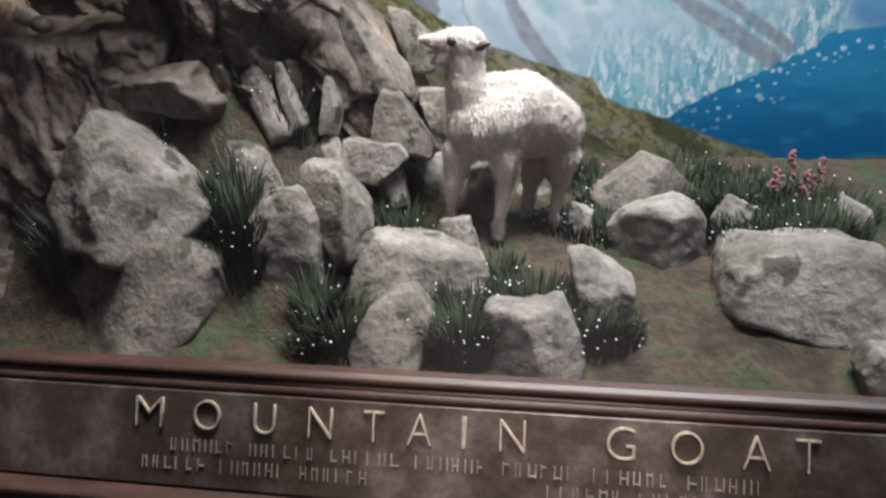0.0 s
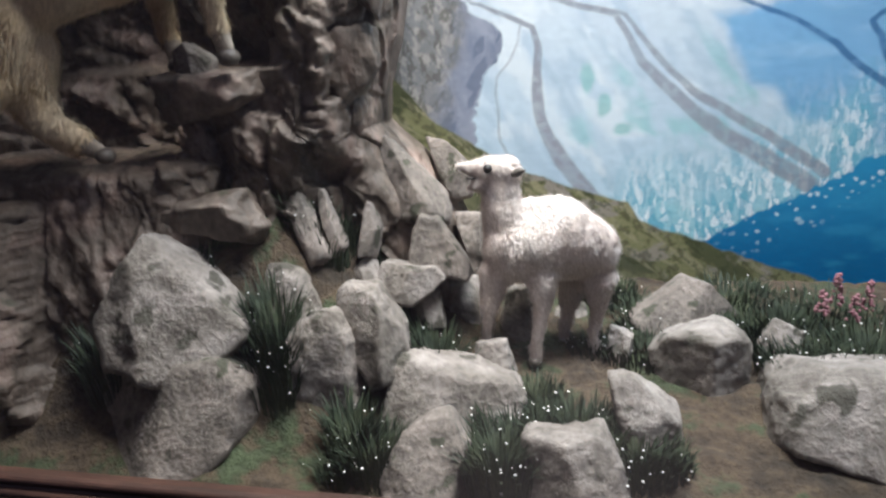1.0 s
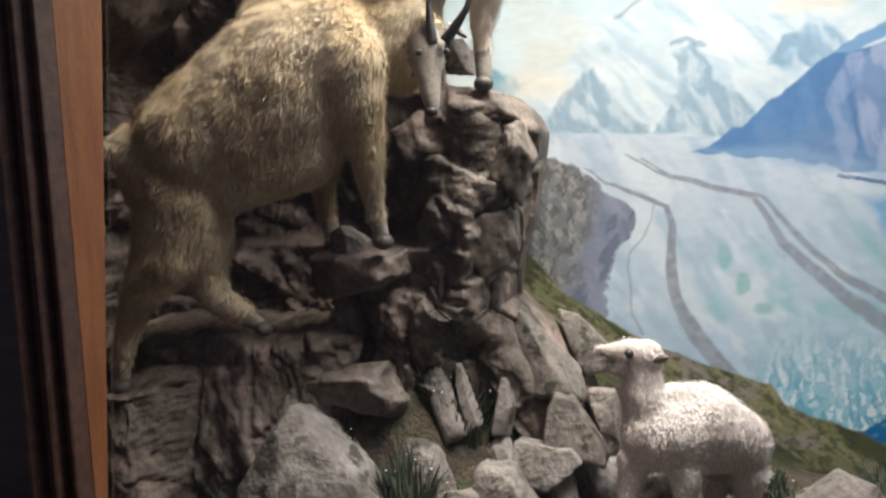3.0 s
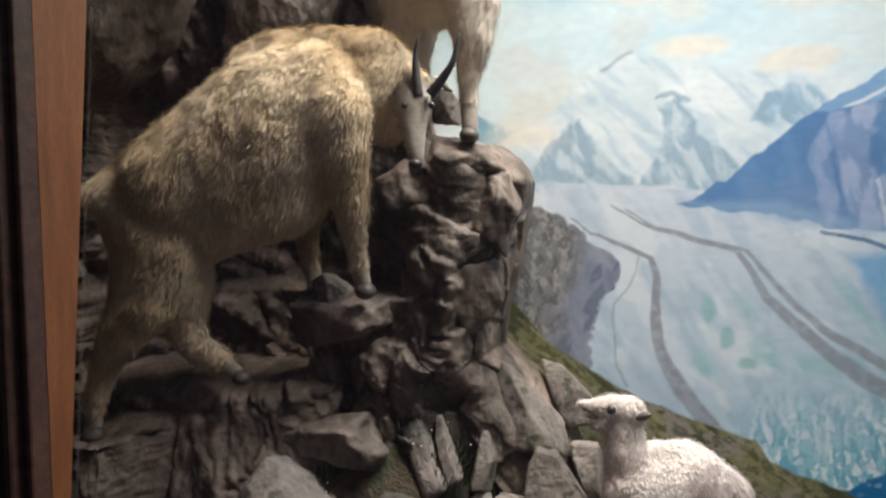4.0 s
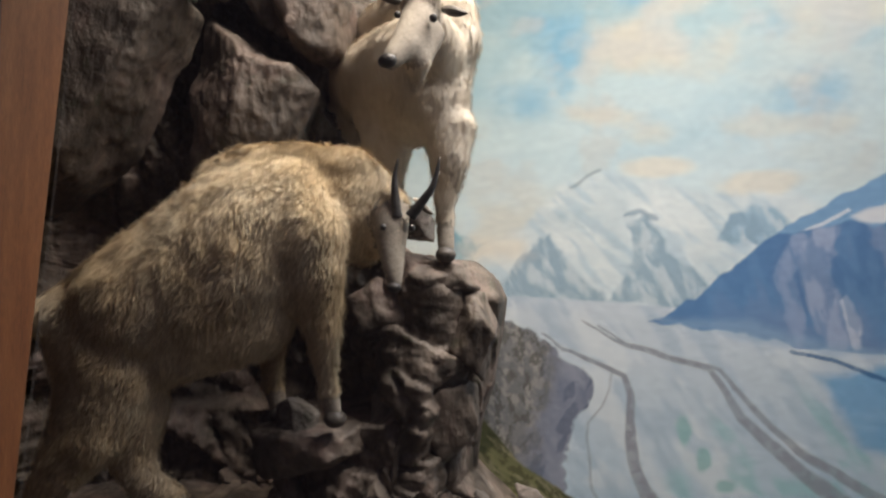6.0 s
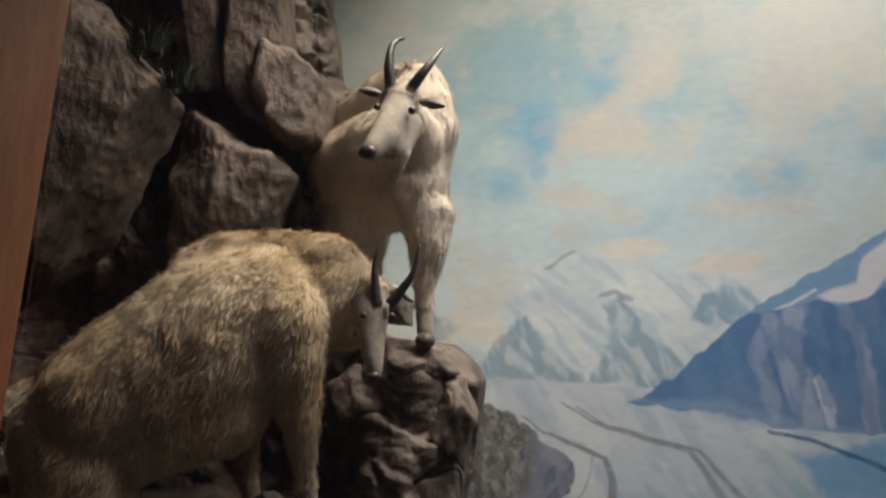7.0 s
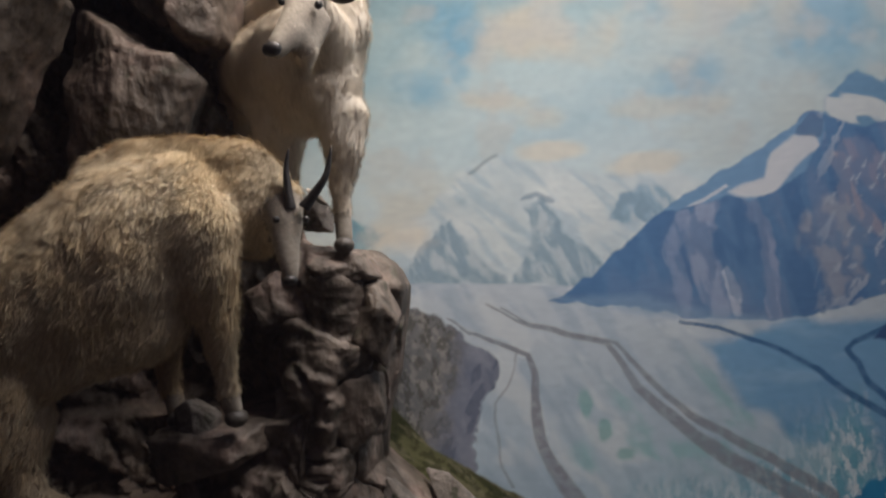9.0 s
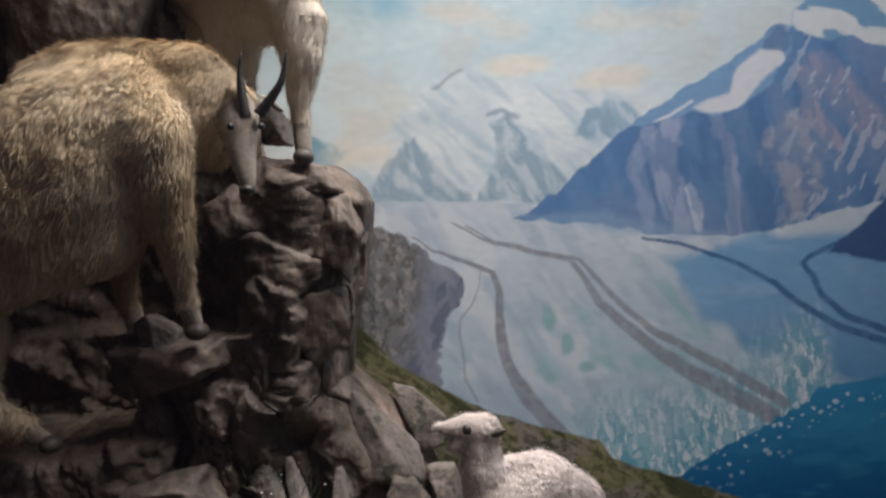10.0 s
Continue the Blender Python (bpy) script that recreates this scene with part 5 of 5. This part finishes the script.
# ---- plants ----
def tuft(label, x, y, radius, height, blades, seed, flowers=0, lean=0.5, z=None):
    rnd, blades = np.random.RandomState(seed), int(blades * 1.8)
    h0 = float(ground_height(np.array(x), np.array(y))) if z is None else z
    a, r = rnd.uniform(0, 6.2832, blades), radius * np.sqrt(rnd.rand(blades))
    bx, by = x + r * np.cos(a), y + r * np.sin(a) * 0.7
    bz = np.full(blades, h0 - 0.015) if z is not None else ground_height(bx, by) - 0.015
    hgt = height * rnd.uniform(0.45, 1.1, blades)
    ox, oy = np.cos(a) * hgt * lean * rnd.rand(blades), np.sin(a) * hgt * lean * rnd.rand(blades)
    w = rnd.uniform(0.0014, 0.0032, blades)
    wx, wy = -np.sin(a + rnd.normal(0, 1, blades)) * w, np.cos(a) * w
    lo = np.stack([bx, by, bz], 1)
    s = np.stack([wx, wy, 0 * w], 1)
    mid = lo + np.stack([ox * 0.35, oy * 0.35, hgt * 0.6], 1)
    tip = lo + np.stack([ox, oy, hgt * rnd.uniform(0.75, 1.0, blades)], 1)
    v = np.stack([lo - s, lo + s, mid + s * 1.3, mid - s * 1.3, tip], 1).reshape(-1, 3)
    k = 5 * np.arange(blades)
    f = np.stack([k, k + 1, k + 2, k + 3], 1).tolist() + np.stack([k + 3, k + 2, k + 4], 1).tolist()
    ob = mesh_object("grass_tuft", v, f, LEAF)
    if flowers:
        bm = bmesh.new()
        for i in rnd.choice(blades, flowers, replace=False):
            bmesh.ops.create_icosphere(bm, subdivisions=1, radius=rnd.uniform(0.0026, 0.0048), matrix=Matrix.LocRotScale(Vector(tip[i]), None, (1, 1, 0.7)))
        tagged(part("flowers", bm, PETAL, ob, "tiny white blossoms"), kind="stuff")
    return tagged(ob, label, "grass", "tufts between the rocks")


W = "dark green grassy tuft with tiny white flowers"
tuft(W, -0.93, 2.0, 0.12, 0.19, 420, 301, 26)
tuft(W, -0.90, 2.03, 0.09, 0.25, 260, 302, 14)
tuft(W, -0.42, 2.28, 0.12, 0.2, 320, 303, 14)
tuft(W, -0.10, 2.0, 0.14, 0.15, 420, 304, 14)
tuft(W, 0.10, 2.02, 0.15, 0.17, 460, 305, 16)
tuft(W, 0.28, 1.93, 0.13, 0.15, 380, 306, 12)
tuft(W, -0.52, 1.84, 0.12, 0.17, 320, 307, 16)
tuft(W, -0.13, 1.82, 0.1, 0.22, 320, 308, 14)
tuft(W, -0.62, 1.9, 0.08, 0.2, 220, 309, 10)
tuft(W, -0.05, 2.2, 0.1, 0.12, 260, 310, 4)
tuft(W, -0.86, 2.34, 0.12, 0.16, 260, 311, 8)
tuft(W, -0.62, 2.5, 0.1, 0.14, 200, 312, 6)
tuft(W, -1.28, 2.1, 0.12, 0.15, 220, 313, 8)
tuft(W, -1.52, 1.95, 0.1, 0.2, 220, 314, 10)
tuft(W, 0.35, 2.48, 0.16, 0.09, 360, 315, 14)
tuft(W, 0.62, 2.62, 0.2, 0.09, 420, 316, 10)
tuft(W, 0.86, 2.62, 0.16, 0.14, 360, 317, 8)
tuft(W, 0.9, 2.38, 0.16, 0.14, 420, 318, 6)
tuft(W, 1.1, 2.45, 0.18, 0.16, 460, 319, 6)
tuft(W, 0.22, 2.85, 0.14, 0.1, 260, 320, 6)
tuft(W, 0.7, 2.85, 0.2, 0.09, 360, 321, 6)
tuft(W, 0.23, 2.02, 0.16, 0.10, 240, 340, 8, 0.6)
tuft(W, 0.06, 2.05, 0.14, 0.12, 240, 341, 10, 0.6)
tuft(W, 0.35, 1.95, 0.10, 0.10, 240, 342, 12, 0.6)
tuft(W, -0.18, 2.00, 0.10, 0.10, 240, 343, 14, 0.6)
tuft(W, -0.42, 2.26, 0.10, 0.17, 240, 344, 16, 0.6)
tuft(W, -0.56, 1.86, 0.12, 0.14, 240, 345, 8, 0.6)
tuft(W, -0.61, 1.82, 0.10, 0.12, 240, 346, 10, 0.6)
tuft(W, -0.11, 1.86, 0.10, 0.16, 240, 347, 12, 0.6)
tuft(W, 0.86, 2.42, 0.14, 0.13, 240, 348, 14, 0.6)
tuft(W, 1.04, 2.45, 0.16, 0.13, 240, 349, 16, 0.6)
tuft(W, 1.22, 2.62, 0.18, 0.10, 240, 350, 8, 0.6)
tuft(W, 0.72, 2.60, 0.14, 0.10, 240, 351, 10, 0.6)
tuft(W, 0.38, 2.72, 0.16, 0.09, 240, 352, 12, 0.6)
tuft(W, 0.33, 2.60, 0.14, 0.07, 240, 353, 14, 0.6)
tuft(W, -0.96, 2.42, 0.14, 0.12, 240, 354, 16, 0.6)
tuft(W, -0.80, 2.48, 0.12, 0.14, 240, 355, 8, 0.6)
tuft(W, -1.22, 2.36, 0.12, 0.10, 240, 356, 10, 0.6)
tuft(W, -1.41, 2.30, 0.10, 0.10, 240, 357, 12, 0.6)
tuft(W, -1.64, 2.10, 0.10, 0.12, 240, 358, 14, 0.6)
tuft(W, -0.23, 2.25, 0.10, 0.09, 240, 359, 16, 0.6)
tuft(W, 1.07, 2.78, 0.20, 0.10, 240, 360, 8, 0.6)
tuft(W, 0.16, 2.52, 0.10, 0.07, 240, 361, 10, 0.6)
tuft(W, -0.33, 2.00, 0.09, 0.10, 240, 362, 12, 0.6)
tuft("dry grass clump hanging in a cliff crack", -1.58, 2.0, 0.06, 0.14, 120, 322, 0, 0.9, 2.93)
tuft("dry dark grass clump hanging in a cliff crack", -1.47, 2.03, 0.05, 0.11, 90, 323, 0, 0.9, 2.80)


def blossom_stalk(x, y, height, seed):
    rnd = random.Random(seed)
    h0 = float(ground_height(np.array(x), np.array(y)))
    bm = bmesh.new()
    bmesh.ops.create_cone(bm, segments=6, radius1=0.003, radius2=0.0015, depth=height, cap_ends=True, matrix=Matrix.Translation((x, y, h0 + height / 2 - 0.01)))
    plant = part("flower_stalk", bm, LEAF, None)
    bm = bmesh.new()
    for i in range(26):
        r = 0.022 * (1 - i / 34)
        a = rnd.uniform(0, 6.28)
        bmesh.ops.create_icosphere(bm, subdivisions=1, radius=rnd.uniform(0.005, 0.009), matrix=Matrix.Translation((x + r * math.cos(a), y + r * math.sin(a), h0 + height * (0.55 + 0.45 * i / 26))))
    part("blossom", bm, PINK, plant, "pink blossom head")
    return tagged(plant, "thin green stalk with a pink blossom head", "flower", "pink flowers")


for i, (fx, fy, fh) in enumerate(((1.03, 2.62, 0.27), (1.08, 2.58, 0.22), (1.14, 2.62, 0.24), (0.98, 2.6, 0.2))):
    blossom_stalk(fx, fy, fh, 400 + i)
